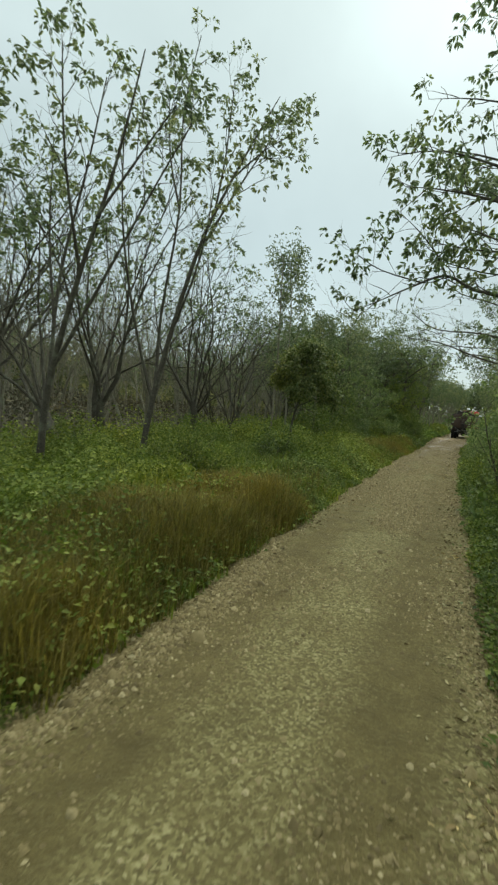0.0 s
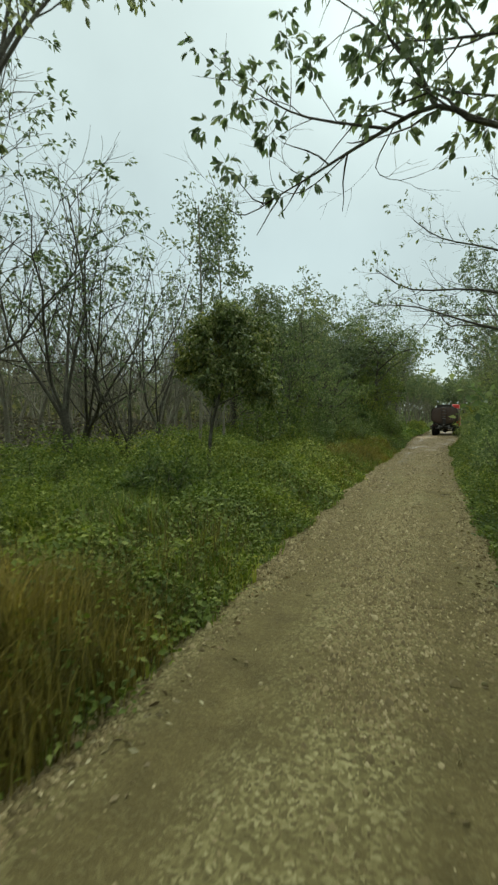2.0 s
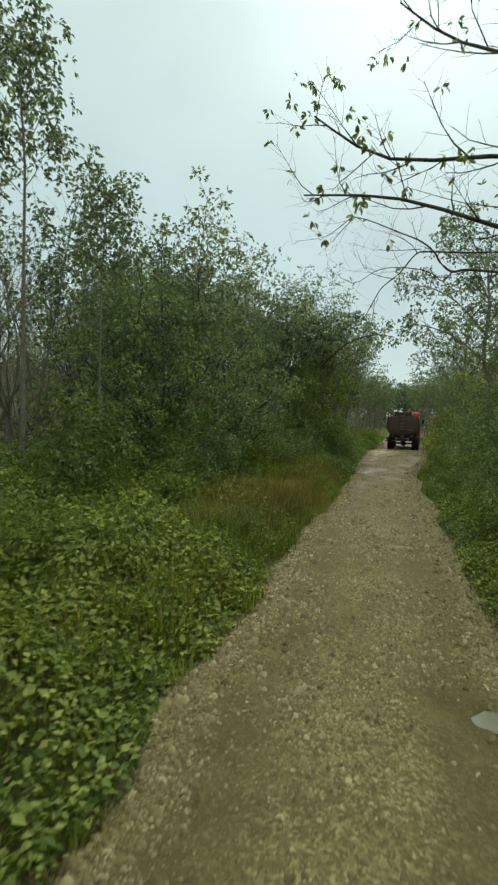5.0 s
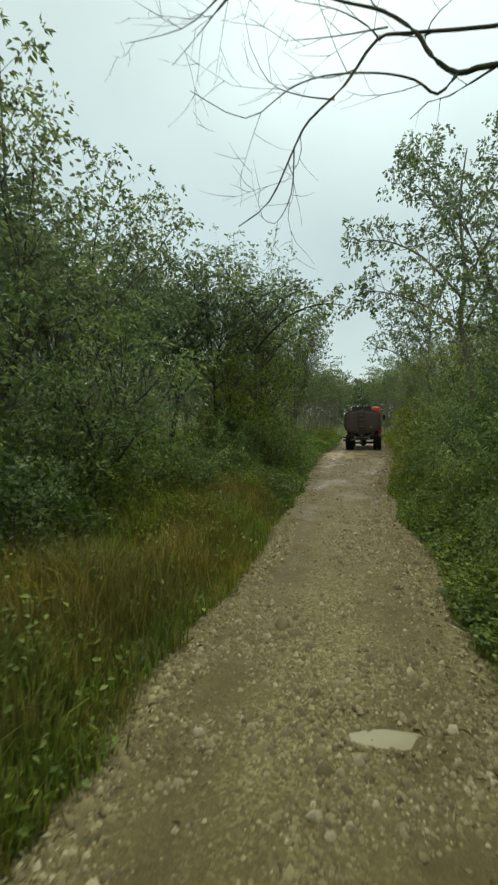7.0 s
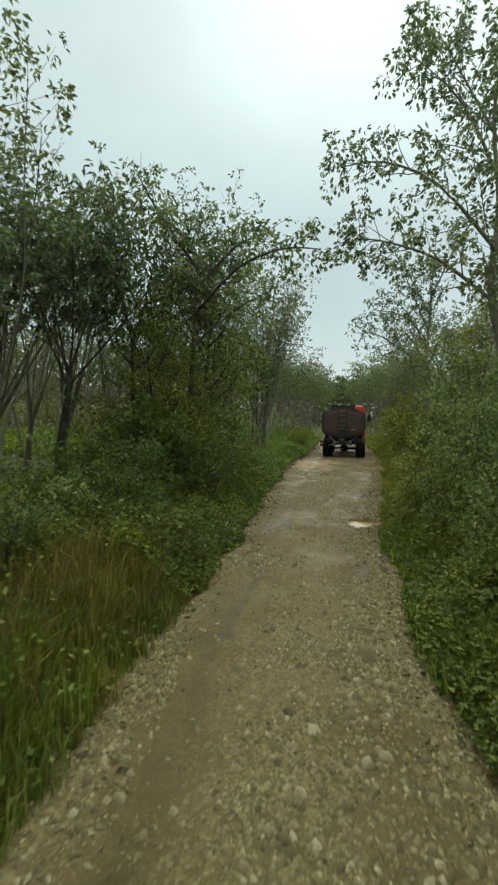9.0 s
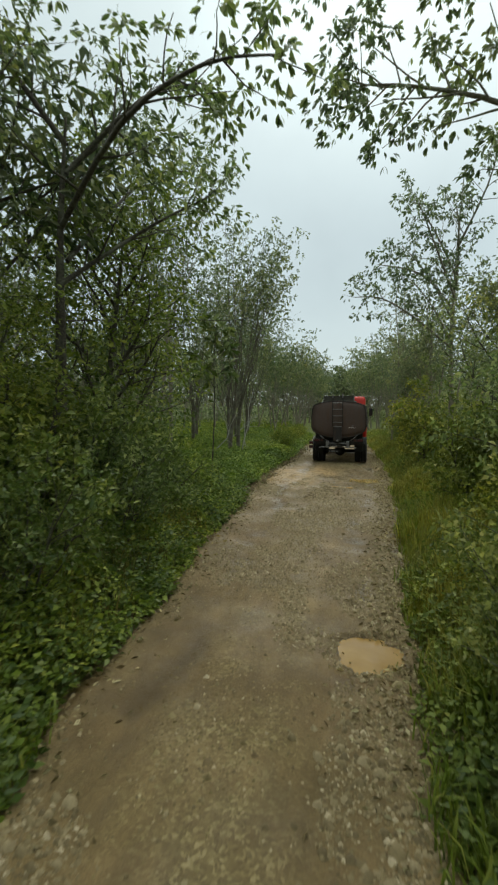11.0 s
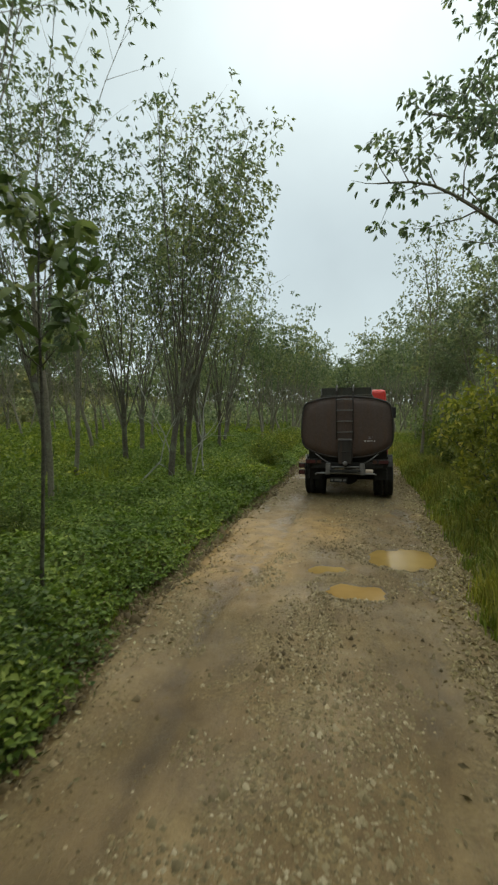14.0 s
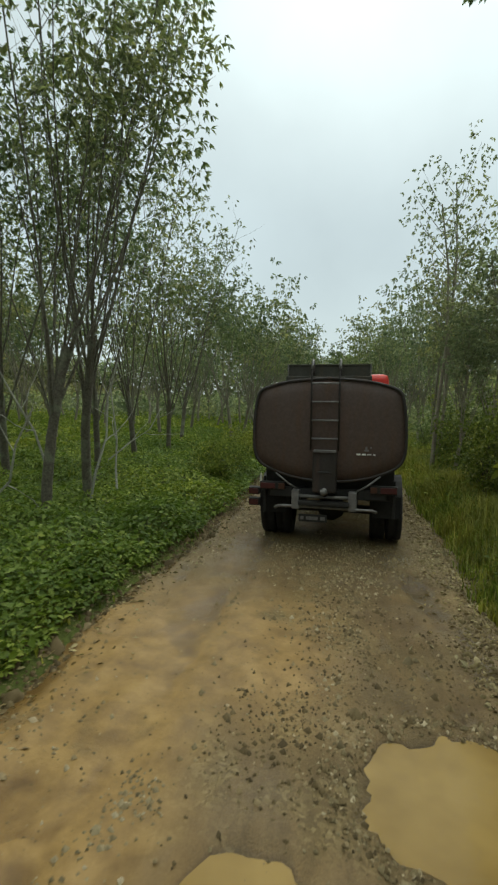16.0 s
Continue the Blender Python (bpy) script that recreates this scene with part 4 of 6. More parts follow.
# rows of the plantation further on
for x, y, k, turn, size in ((-4.95, 58.7, 0, 0, 0.92), (-4.8, 60.0, 2, 75, 0.8), (-7.3, 61.1, 4, 10, 0.95), (-8.1, 64.2, 1, 200, 0.95),
                            (-8.15, 57.7, 2, 300, 0.95), (-5.9, 62.6, 3, 260, 0.8), (-5.9, 65.2, 4, 330, 0.85), (-5.9, 68.4, 1, 20, 0.85), (-6.3, 71.3, 0, 50, 0.85)):
    stand(VASE[k % 3], x, y, "rubber tree with many steep dark limbs and fine drooping leaves", "tree", PLANTATION, turn, size * 1.08)
for row in range(9):
    for k in range(22):
        y = (52.5 if row > 1 else 73.5) + k * 2.9 + place.uniform(-0.5, 0.5)
        x = -5.8 - row * 2.9 + place.uniform(-0.5, 0.5) + 1.5 * float(ease(68, 80, y)) + 0.9 * float(ease(85, 125, y))
        if place.random() < (0.12 if row < 2 else 0.5) or y > 128 or (row > 5 and k > 12):
            continue
        far = pick(FAR if y > 72 or row > 2 else VASE if place.random() < 0.6 else PALE)
        stand(far, x, y, LB["pale"] if far in PALE else LB["leafy"], "tree", PLANTATION, size=place.uniform(0.9, 1.1))

# trees on the other side
for k in range(24):
    y = 57 + k * 3.0 + place.uniform(-0.6, 0.6)
    for row in range(3):
        x = 4.5 + row * 2.6 - 1.1 * float(ease(66, 80, y)) + place.uniform(-0.4, 0.4)
        if place.random() < (0.12 if row == 0 and y > 66 else 0.4):
            continue
        far = pick(FAR if y > 72 or row > 1 else PALE if place.random() < 0.65 else LEAFY)
        stand(far, x, y + row, LB["pale"] if far in PALE else LB["leafy"], "tree", PLANTATION, size=place.uniform(0.72, 0.9) + 0.2 * float(ease(68, 84, y)))
for x, y, k, size in ((3.4, 68.5, 2, 1.0), (2.9, 66.7, 0, 0.85), (4.6, 63.4, 0, 1.0), (3.6, 60.2, 1, 0.8), (3.9, 72.5, 0, 1.0), (4.4, 57.6, 1, 0.9)):
    stand(YOUNG[k], x, y, LB["young"], "tree", size=size)
for x, y, k, size in ((3.6, 5.5, 0, 0.75), (4.4, 17.6, 2, 0.9), (3.6, 21.4, 0, 0.7), (4.2, 32.4, 1, 0.85), (3.5, 36.5, 0, 0.95), (4.4, 39.6, 3, 0.95), (3.6, 46.6, 2, 0.85), (4.6, 49.4, 0, 0.9),
                      (5.4, 27.5, 1, 0.9), (6.5, 35.0, 3, 1.0), (6.4, 44.0, 3, 1.05), (6.6, 21.5, 1, 0.95), (6.6, 13.0, 3, 0.9), (6.4, 52.0, 1, 1.0)):
    stand(BROAD[k], x, y, LB["broad"], "tree", size=size)
for x, y, k, size in ((4.7, 40.6, 0, 1.0), (5.3, 45.6, 1, 1.05), (4.9, 50.3, 2, 0.95), (-7.4, 7.0, 0, 1.05), (5.1, 36.2, 1, 0.9), (3.9, 30.6, 0, 0.72), (4.3, 69.5, 1, 0.85), (3.3, 65.6, 2, 0.66)):
    stand(PALE[k], x, y, LB["pale"], "tree", PLANTATION, size=size)
# the dark trees that close the track far ahead
for x, y, size in ((0.6, 133, 1.05), (-2.9, 136, 0.95), (3.9, 137, 0.95), (-6.5, 133, 1.0), (7.5, 134, 1.0), (0.6, 142, 1.0), (11, 138, 1.1), (-11, 138, 1.1)):
    stand(DARK[0], x, y, "tall dark green tree closing the view down the track", "tree", size=size * 1.18)


def woods(name, seed, count, x0, x1, y0, y1, tall, leaf, material, label):
    """The closed mass of distant trees, too far to tell apart."""
    rng = np.random.default_rng(seed)
    x, y = rng.uniform(x0, x1, count), rng.uniform(y0, y1, count)
    top = tall * (0.55 + 0.6 * vnoise(x * 0.22, y * 0.22, seed))
    z = top * rng.uniform(0.0, 1.0, count) ** 0.8
    n = rng.normal(size=(count, 3)) * np.array([1, 1, 0.7]) - np.array([0, 0, 0.3])
    L = leaf * rng.lognormal(0, 0.3, count)
    V, F = leaf_arrays(np.stack([x, y, z], 1), n, L, L * 0.5, rng)
    V[:, 2] = np.maximum(V[:, 2], -0.05)
    return tagged(link_mesh(name, V, F, material), label, "woods", kind="stuff")


woods("woods", 71, 56000, -75, -44, -5, 150, 9.0, 0.75, LEAF_DUSKY, "far grey-green wood behind the plantation")
woods("woods", 72, 36000, -75, 60, 138, 152, 10.0, 0.7, LEAF_RUBBER, "far green wood beyond the track")
woods("woods", 73, 22000, 12.5, 26, -5, 150, 8.5, 0.6, LEAF_RUBBER, "dense green wood behind the roadside trees")
woods("undergrowth", 75, 26000, -44, -7, 88, 138, 2.6, 0.34, LEAF_PALE, "pale undergrowth closing the far rows of trees")
woods("undergrowth", 76, 9000, 6.0, 13, 72, 138, 2.6, 0.34, LEAF_PALE, "green undergrowth between the trees")
woods("undergrowth", 77, 26000, -40, -15.5, 2, 50, 2.2, 0.2, LEAF_TWIG, "grey-brown twiggy undergrowth in the leafless stand")
woods("woods", 74, 30000, -44, -28, 46, 140, 3.4, 0.4, LEAF_DUSKY, "shadowy undergrowth deep in the plantation")


# ---- trees whose limbs hang over the track ----
def curve_through(pts, per=3):
    """Smooth run of places through a few given ones."""
    out = []
    n = len(pts)
    for i in range(n - 1):
        a, b, c, d = pts[max(i - 1, 0)], pts[i], pts[i + 1], pts[min(i + 2, n - 1)]
        for k in range(per):
            s = k / per
            out.append(0.5 * ((2 * b) + (c - a) * s + (2 * a - 5 * b + 4 * c - d) * s * s + (3 * b - a - 3 * c + d) * s ** 3))
    out.append(pts[-1])
    return out


def overhanging_tree(seed, base, trunk, limbs, spec, bark, leaf, label, radius=0.14):
    """A tree with its long limbs laid out one by one, in metres from its foot."""
    t = Plant(seed, True)
    run = curve_through([Vector((0, 0, -0.15))] + [Vector(p) for p in trunk])
    t.tube(run, radius, radius * 0.12, 8)
    for r, *way in limbs:
        # the thinnest limbs are dead and bare
        t.limb(curve_through([Vector(p) for p in way]), r, TWIGGY_LIMB if r <= 0.015 else dict(spec, leafless=0.5) if r >= 0.06 else spec, 1)
    ob = t.finish("overhanging_tree", "trunk", "crown", bark, leaf, True)
    x, y = base
    ob.location = (x, y, float(ground_z(x, y)))
    return tagged(ob, label, "tree")


LEAFY_LIMB = spec_of(twigs=True, levels=2, kids=(0, 13), angle=(0, 50), length=(0, 1.0), rise=(0, 0, 0.02, -0.03), wiggle=0.16, thin=(0.5, 0.45, 0.5), tufts=(0.6, 1.0), per=26, leaf=0.15, leafy=0.8, tuft=0.2, droop=1.0, width=0.36)
TWIGGY_LIMB = spec_of(twigs=True, kids=(0, 4, 3), angle=(0, 44, 46), length=(0, 0.9, 0.45), rise=(0, 0, 0.13, 0.06), wiggle=0.15, thin=(0.5, 0.4, 0.45), least=0.003, tufts=(1.0,), per=3, leaf=0.13, leafy=0.03, tuft=0.08, droop=0.5)
HALF_LIMB = dict(TWIGGY_LIMB, kids=(0, 14, 7), length=(0, 1.15, 0.5), leafy=0.3, per=9, leaf=0.12, droop=1.0)
for spc in (LEAFY_LIMB, TWIGGY_LIMB, HALF_LIMB):
    spc["from"] = (0, 0.12, 0.25)

overhanging_tree(301, (3.6, 12.6), [(0, 0, 2.2), (-0.2, 0.1, 4.2), (-0.4, 0.2, 6.6), (-0.5, 0.2, 9.5)],
                 [(0.06, (-0.2, 0.3, 4.3), (-1.6, 0.9, 4.9), (-2.73, 1.4, 5.29), (-3.42, 1.4, 5.65), (-4.2, 1.4, 5.4), (-5.0, 1.4, 5.05), (-5.66, 1.4, 4.79)),
                  (0.011, (-5.3, 1.4, 4.93), (-5.9, 1.45, 4.72), (-6.25, 1.5, 4.95), (-6.5, 1.5, 5.45)), (0.009, (-5.0, 1.4, 5.05), (-5.35, 1.5, 5.35), (-5.4, 1.55, 5.75)),
                  (0.009, (-4.5, 1.4, 5.25), (-5.0, 1.3, 4.85), (-5.4, 1.3, 4.95), (-5.5, 1.3, 5.3)), (0.009, (-3.9, 1.4, 5.5), (-4.1, 1.3, 5.0), (-3.8, 1.3, 4.8), (-3.3, 1.3, 4.9)),
                  (0.035, (-3.42, 1.4, 5.65), (-3.7, 1.4, 6.2), (-4.2, 1.4, 6.8), (-4.8, 1.5, 7.4)),
                  (0.022, (-4.0, 1.4, 5.5), (-5.0, 1.4, 5.83), (-5.6, 1.4, 6.2), (-6.17, 1.4, 6.65)),
                  (0.05, (-0.3, 0.2, 5.2), (-1.8, 0.8, 5.9), (-2.9, 1.2, 6.2), (-3.9, 1.4, 6.5)),
                  (0.05, (-0.3, 0.2, 6.0), (-1.6, 0.8, 6.9), (-2.6, 1.2, 7.4), (-3.6, 1.3, 7.7)),
                  (0.05, (-0.3, 0.1, 5.3), (-2.0, -0.8, 6.3), (-3.2, -1.0, 6.7), (-4.2, -1.0, 6.9)),
                  (0.05, (-0.4, 0.2, 6.4), (-2.0, 0.0, 7.3), (-3.6, -0.2, 7.9), (-4.8, -0.2, 7.9)),
                  (0.045, (-0.4, 0.2, 7.2), (-1.6, -1.2, 8.8), (-3.2, -2.2, 9.7)),
                  (0.045, (-0.4, 0.2, 7.8), (-1.5, 0.6, 9.4), (-2.8, 1.0, 10.4)),
                  (0.05, (-0.3, 0.1, 4.8), (0.5, -1.8, 6.0), (0.6, -3.6, 6.8)),
                  (0.045, (-0.1, 0.1, 3.6), (-1.2, -0.6, 5.0), (-2.4, -0.8, 5.8), (-3.3, -0.6, 6.2)),
                  (0.045, (-0.4, 0.2, 6.6), (-2.0, 0.8, 7.8), (-3.4, 1.2, 8.5), (-4.5, 1.4, 8.7)),
                  (0.045, (-0.4, 0.2, 8.0), (-1.8, 1.2, 9.2), (-3.2, 2.0, 10.1), (-4.4, 2.4, 10.5)),
                  (0.045, (-0.3, 0.2, 6.2), (-1.4, 1.4, 7.2), (-2.4, 2.2, 7.9), (-3.5, 2.8, 8.2)),
                  (0.045, (-0.2, 0.2, 4.9), (-1.5, 1.2, 5.5), (-2.6, 1.8, 5.8), (-4.0, 1.6, 6.2)),
                  (0.04, (-0.4, 0.2, 8.6), (-1.6, 0.0, 10.2), (-2.6, -0.4, 11.4))],
                 dict(LEAFY_LIMB, leafless=0.9, leafy=0.75, leaf=0.15, per=27, taper=(0.7, 0.1, 0.3, 0.4)), BARK_DARK, LEAF_RUBBER, "roadside tree whose leafy limbs hang over the track")
overhanging_tree(302, (3.4, 25.2), [(0, 0, 2.2), (-0.1, 0.1, 4.0), (0.1, 0.1, 6.4), (0.2, 0.2, 9.5)],
                 [(0.05, (-0.1, 0.1, 4.3), (-2.2, 0.1, 4.8), (-4.1, 0.2, 5.5), (-5.6, 0.3, 5.7)),
                  (0.05, (0.0, 0.1, 5.2), (-2.2, 0.1, 5.9), (-4.3, 0.2, 6.1), (-5.5, 0.3, 6.9)),
                  (0.045, (0.1, 0.1, 6.2), (-1.8, 0.4, 7.2), (-3.4, 0.3, 7.7), (-4.3, 0.3, 8.4)),
                  (0.045, (0.1, 0.1, 7.0), (-1.0, 0.3, 8.6), (-2.0, 0.1, 9.4)),
                  (0.04, (0.1, 0.1, 6.0), (1.2, -0.6, 7.6), (1.6, -1.0, 9.0))],
                 HALF_LIMB, BARK_DARK, LEAF_RUBBER, "roadside tree with thin, half-bare limbs over the track", 0.12)
overhanging_tree(303, (3.3, 28.4), [(0, 0, 2.4), (-0.1, 0.1, 4.4), (0.2, 0.3, 7.0)],
                 [(0.036, (-0.1, 0.1, 4.6), (-1.4, 0.4, 5.2), (-2.6, 0.55, 5.43), (-2.95, 0.55, 5.4), (-3.2, 0.55, 5.6), (-3.34, 0.55, 5.83), (-3.64, 0.55, 6.07), (-4.05, 0.6, 6.27), (-4.75, 0.6, 6.58), (-5.2, 0.6, 6.7)),
                  (0.024, (0.0, 0.1, 5.2), (-1.4, 0.45, 5.7), (-2.65, 0.55, 5.78), (-3.4, 0.55, 5.83), (-3.7, 0.5, 5.78), (-4.0, 0.5, 5.4), (-4.35, 0.5, 5.1), (-4.5, 0.5, 4.85), (-4.76, 0.55, 4.37), (-5.1, 0.6, 4.16)),
                  (0.016, (-2.95, 0.55, 5.4), (-3.14, 0.5, 5.2), (-3.35, 0.5, 5.36), (-3.7, 0.5, 5.47), (-4.2, 0.5, 5.51), (-4.55, 0.5, 5.43), (-5.0, 0.5, 5.2), (-5.6, 0.55, 5.58)),
                  (0.012, (-3.67, 0.55, 5.8), (-3.8, 0.6, 6.0), (-4.1, 0.6, 6.2), (-4.5, 0.6, 6.34)), (0.01, (-3.6, 0.5, 5.88), (-4.1, 0.5, 5.87), (-4.6, 0.5, 5.9)),
                  (0.009, (-4.1, 0.5, 5.27), (-4.45, 0.45, 5.33), (-4.75, 0.45, 5.5), (-4.95, 0.45, 5.9)), (0.008, (-4.5, 0.5, 4.85), (-4.53, 0.5, 4.4), (-4.7, 0.5, 4.12), (-4.9, 0.5, 4.27)),
                  (0.011, (-5.05, 0.6, 6.65), (-5.3, 0.6, 6.4), (-5.5, 0.55, 6.14), (-5.8, 0.55, 5.86)), (0.011, (-5.1, 0.6, 6.68), (-5.35, 0.6, 6.47), (-5.7, 0.6, 6.26), (-6.35, 0.6, 6.2)),
                  (0.02, (0.0, 0.2, 5.4), (-1.4, 0.6, 6.5), (-2.8, 0.8, 6.9), (-4.0, 1.0, 7.4)),
                  (0.04, (0.1, 0.2, 6.2), (0.9, 1.2, 8.0), (1.4, 1.8, 9.2))],
                 TWIGGY_LIMB, BARK_DARK, LEAF_RUBBER, "bare grey limbs of a leaning tree across the track", 0.13)
overhanging_tree(304, (3.3, 43.2), [(0.2, 0.1, 2.0), (0.1, -0.1, 3.6), (-0.25, 0, 5.4), (-0.1, 0.2, 7.4), (-0.3, 0.3, 9.6), (-0.1, 0.2, 11.6)],
                 [(0.055, (-0.1, 0, 5.0), (-1.4, 0.4, 6.2), (-2.6, 0.8, 6.8), (-3.4, 1.0, 7.0)),
                  (0.055, (-0.1, 0, 6.2), (-1.6, -0.2, 7.8), (-2.9, 0.2, 8.6), (-3.9, 0.8, 8.8)),
                  (0.05, (0, 0.1, 7.6), (-1.2, -0.6, 9.4), (-2.4, -0.6, 10.6)),
                  (0.05, (0, 0.2, 8.6), (-0.8, 0.6, 10.4), (-1.6, 0.8, 12.0)),
                  (0.05, (0, 0.1, 7.0), (0.6, -1.6, 8.6), (0.8, -2.8, 10.0)), (0.05, (0, 0.1, 5.6), (0.3, -1.6, 6.6), (-0.6, -3.2, 7.4), (-1.2, -4.6, 7.8)),
                  (0.05, (0, 0.2, 9.0), (1.2, 0.6, 11.0), (1.8, 0.8, 12.5))],
                 dict(LEAFY_LIMB, leaf=0.12, per=62, kids=(0, 20), length=(0, 1.3), tuft=0.25, leafy=0.95), BARK, LEAF_RUBBER, "tall grey-green tree leaning out over the track", 0.16)
overhanging_tree(305, (3.6, 54.8), [(0, 0, 2.5), (-0.1, 0, 5.0), (0.0, 0.2, 8.0), (0.1, 0.2, 10.5)],
                 [(0.05, (-0.1, 0, 4.4), (-1.4, -0.2, 5.4), (-2.5, -0.4, 6.0), (-3.4, -0.6, 6.0)), (0.05, (0, 0.1, 5.6), (-1.2, -0.3, 6.8), (-2.7, -0.5, 7.1)),
                  (0.045, (0, 0.1, 6.8), (-0.8, 0.2, 8.4), (-1.5, 0.4, 9.6)), (0.045, (0, 0.2, 7.8), (0.6, -0.8, 9.4), (0.8, -1.2, 10.6)),
                  (0.045, (0, 0.1, 6.0), (-0.9, -0.8, 7.6), (-1.6, -1.6, 8.7)), (0.045, (0, 0.1, 5.2), (-0.9, 0.3, 6.9), (-1.8, 0.5, 8.0)), (0.04, (-0.1, 0, 4.6), (-0.9, -0.9, 5.6), (-1.6, -1.6, 6.2)),
                  (0.04, (0, 0.1, 6.4), (-0.2, -0.9, 7.8), (-0.4, -1.2, 8.7))],
                 dict(LEAFY_LIMB, leaf=0.13, per=33, kids=(0, 15)), BARK, LEAF_RUBBER, "slim roadside tree with drooping leaf tufts over the track", 0.1)
overhanging_tree(306, (-4.5, 43.6), [(0, 0, 2.5), (0.1, -0.2, 4.6), (0.2, -0.2, 6.4)],
                 [(0.05, (0.1, -0.2, 4.8), (1.4, -1.0, 5.8), (2.6, -1.5, 6.1), (3.5, -1.7, 6.0)), (0.05, (0.2, -0.2, 5.6), (1.2, 0.2, 6.8), (2.0, 0.6, 7.2)),
                  (0.05, (0.2, -0.2, 6.0), (-0.8, -0.6, 7.4), (-1.4, -0.6, 8.4)), (0.045, (0.1, -0.2, 4.0), (1.0, 1.0, 5.2), (1.9, 1.4, 5.8)), (0.045, (0.1, 0, 4.4), (0.2, 1.8, 6.0), (0.4, 3.0, 7.0), (0.9, 4.0, 7.4)),
                  (0.014, (0.1, 0, 3.5), (0.2, 1.4, 3.75), (1.2, 2.3, 3.9), (2.2, 2.4, 3.9), (2.8, 2.3, 4.0))],
                 dict(LEAFY_LIMB, leaf=0.13, per=30, tuft=0.23), BARK_DARK, LEAF_THICKET, "creeper-hung tree with a leafy limb over the track", 0.13)

TUFTED_LIMB = spec_of(twigs=True, kids=(0, 9, 4), angle=(0, 38, 44), length=(0, 1.25, 0.5), rise=(0, 0, 0.12, 0.05), wiggle=0.13, thin=(0.5, 0.42, 0.45), least=0.005, tufts=(1.0,), per=27, leaf=0.145, leafy=0.72, tuft=0.18, droop=0.8, width=0.36)
TUFTED_LIMB["from"] = (0, 0.3, 0.3)
overhanging_tree(307, (-7.4, 12.3), [(0.25, 0.2, 2.3), (0.96, 0.76, 6.1), (1.48, 1.7, 8.6), (2.15, 3.1, 11.5)],
                 [(0.05, (0.25, 0.2, 2.3), (0.1, 0.5, 4.5), (0.3, 0.8, 7.5), (0.1, 1.0, 10.2), (0.4, 1.2, 12.4)), (0.055, (0.2, 0.15, 2.0), (-0.5, 0.0, 4.4), (-0.9, -0.2, 7.0), (-1.0, -0.2, 9.8)),
                  (0.045, (0.96, 0.76, 6.1), (1.6, 1.2, 7.6), (1.95, 1.9, 8.9), (2.3, 2.4, 9.9)), (0.04, (1.2, 1.2, 7.3), (1.3, 1.5, 9.2), (1.2, 1.9, 11.4)), (0.04, (0.6, 0.5, 4.2), (1.4, 0.3, 6.0), (1.8, 0.1, 7.8)),
                  (0.035, (1.48, 1.7, 8.6), (2.0, 2.6, 9.7), (2.5, 3.6, 10.6)), (0.04, (0.3, 0.8, 7.5), (-0.4, 1.2, 9.2), (-0.7, 1.4, 11.2))],
                 TUFTED_LIMB, BARK_DARK, LEAF_PALE, "leaning rubber tree with thin forked limbs and leaf tufts", 0.1)
overhanging_tree(308, (-8.2, 9.4), [(0.2, 0.0, 2.2), (0.9, 0.1, 4.8), (1.7, 0.2, 7.2), (2.3, 0.2, 9.4)],
                 [(0.055, (0.2, 0.0, 2.2), (0.0, 0.4, 4.8), (0.3, 0.8, 7.4), (0.6, 1.0, 9.6)), (0.05, (0.3, 0.0, 2.6), (1.3, 0.6, 5.0), (2.0, 1.2, 7.0), (2.6, 1.7, 8.6)), (0.045, (0.9, 0.1, 4.8), (1.0, -0.6, 7.0), (1.2, -1.0, 9.0)),
                  (0.04, (1.3, 0.1, 6.0), (2.2, 0.4, 7.4), (2.9, 0.6, 8.4)), (0.045, (0.1, 0.2, 3.6), (-0.8, 0.8, 6.0), (-1.2, 1.2, 8.4))],
                 dict(TUFTED_LIMB, leafy=0.6), BARK_DARK, LEAF_PALE, "leafy rubber tree leaning towards the track over weeds", 0.1)

# the lone small tree in the clearing: thin stem, umbrella of broad leaves
lone = Plant(320)
lone_spec = spec_of(twigs=True, kids=(0, 8, 5), angle=(0, 48, 50), length=(0, 0.55, 0.32), rise=(0, 0.02, 0.0, -0.06), wiggle=0.14, thin=(0.5, 0.5, 0.5), tufts=(0.4, 1.0), per=18, leaf=0.105, width=0.5, leafy=0.95, tuft=0.13, droop=1.0)
lone_spec["from"] = (0, 0.25, 0.2)
lone.tube(curve_through([Vector(p) for p in ((0, 0, -0.15), (0.06, 0, 1.0), (0.1, 0.1, 1.7), (0.3, 0.15, 2.5), (0.5, 0.2, 3.8))]), 0.06, 0.025, 7)
for k in range(12):
    a, z = k * 2.4, 2.05 + 0.16 * k
    out = 1.0 if k < 8 else 1.0 - 0.18 * (k - 7)
    lone.limb(curve_through([Vector((0.1 + 0.036 * k, 0.12, z)), Vector((0.4 + 0.6 * out * math.cos(a), 0.18 + 0.6 * out * math.sin(a), z + 0.4)), Vector((0.5 + 0.95 * out * math.cos(a), 0.2 + 0.95 * out * math.sin(a), z + 0.5))]), 0.022, lone_spec, 1)
lone_tree = lone.finish("small_tree", "trunk", "crown", BARK_DARK, LEAF_UMBRELLA, True)
lone_tree.location = (-5.42, 19.2, float(ground_z(-5.42, 19.2)))
tagged(lone_tree, "small tree with a thin stem and umbrella crown in weeds", "tree")


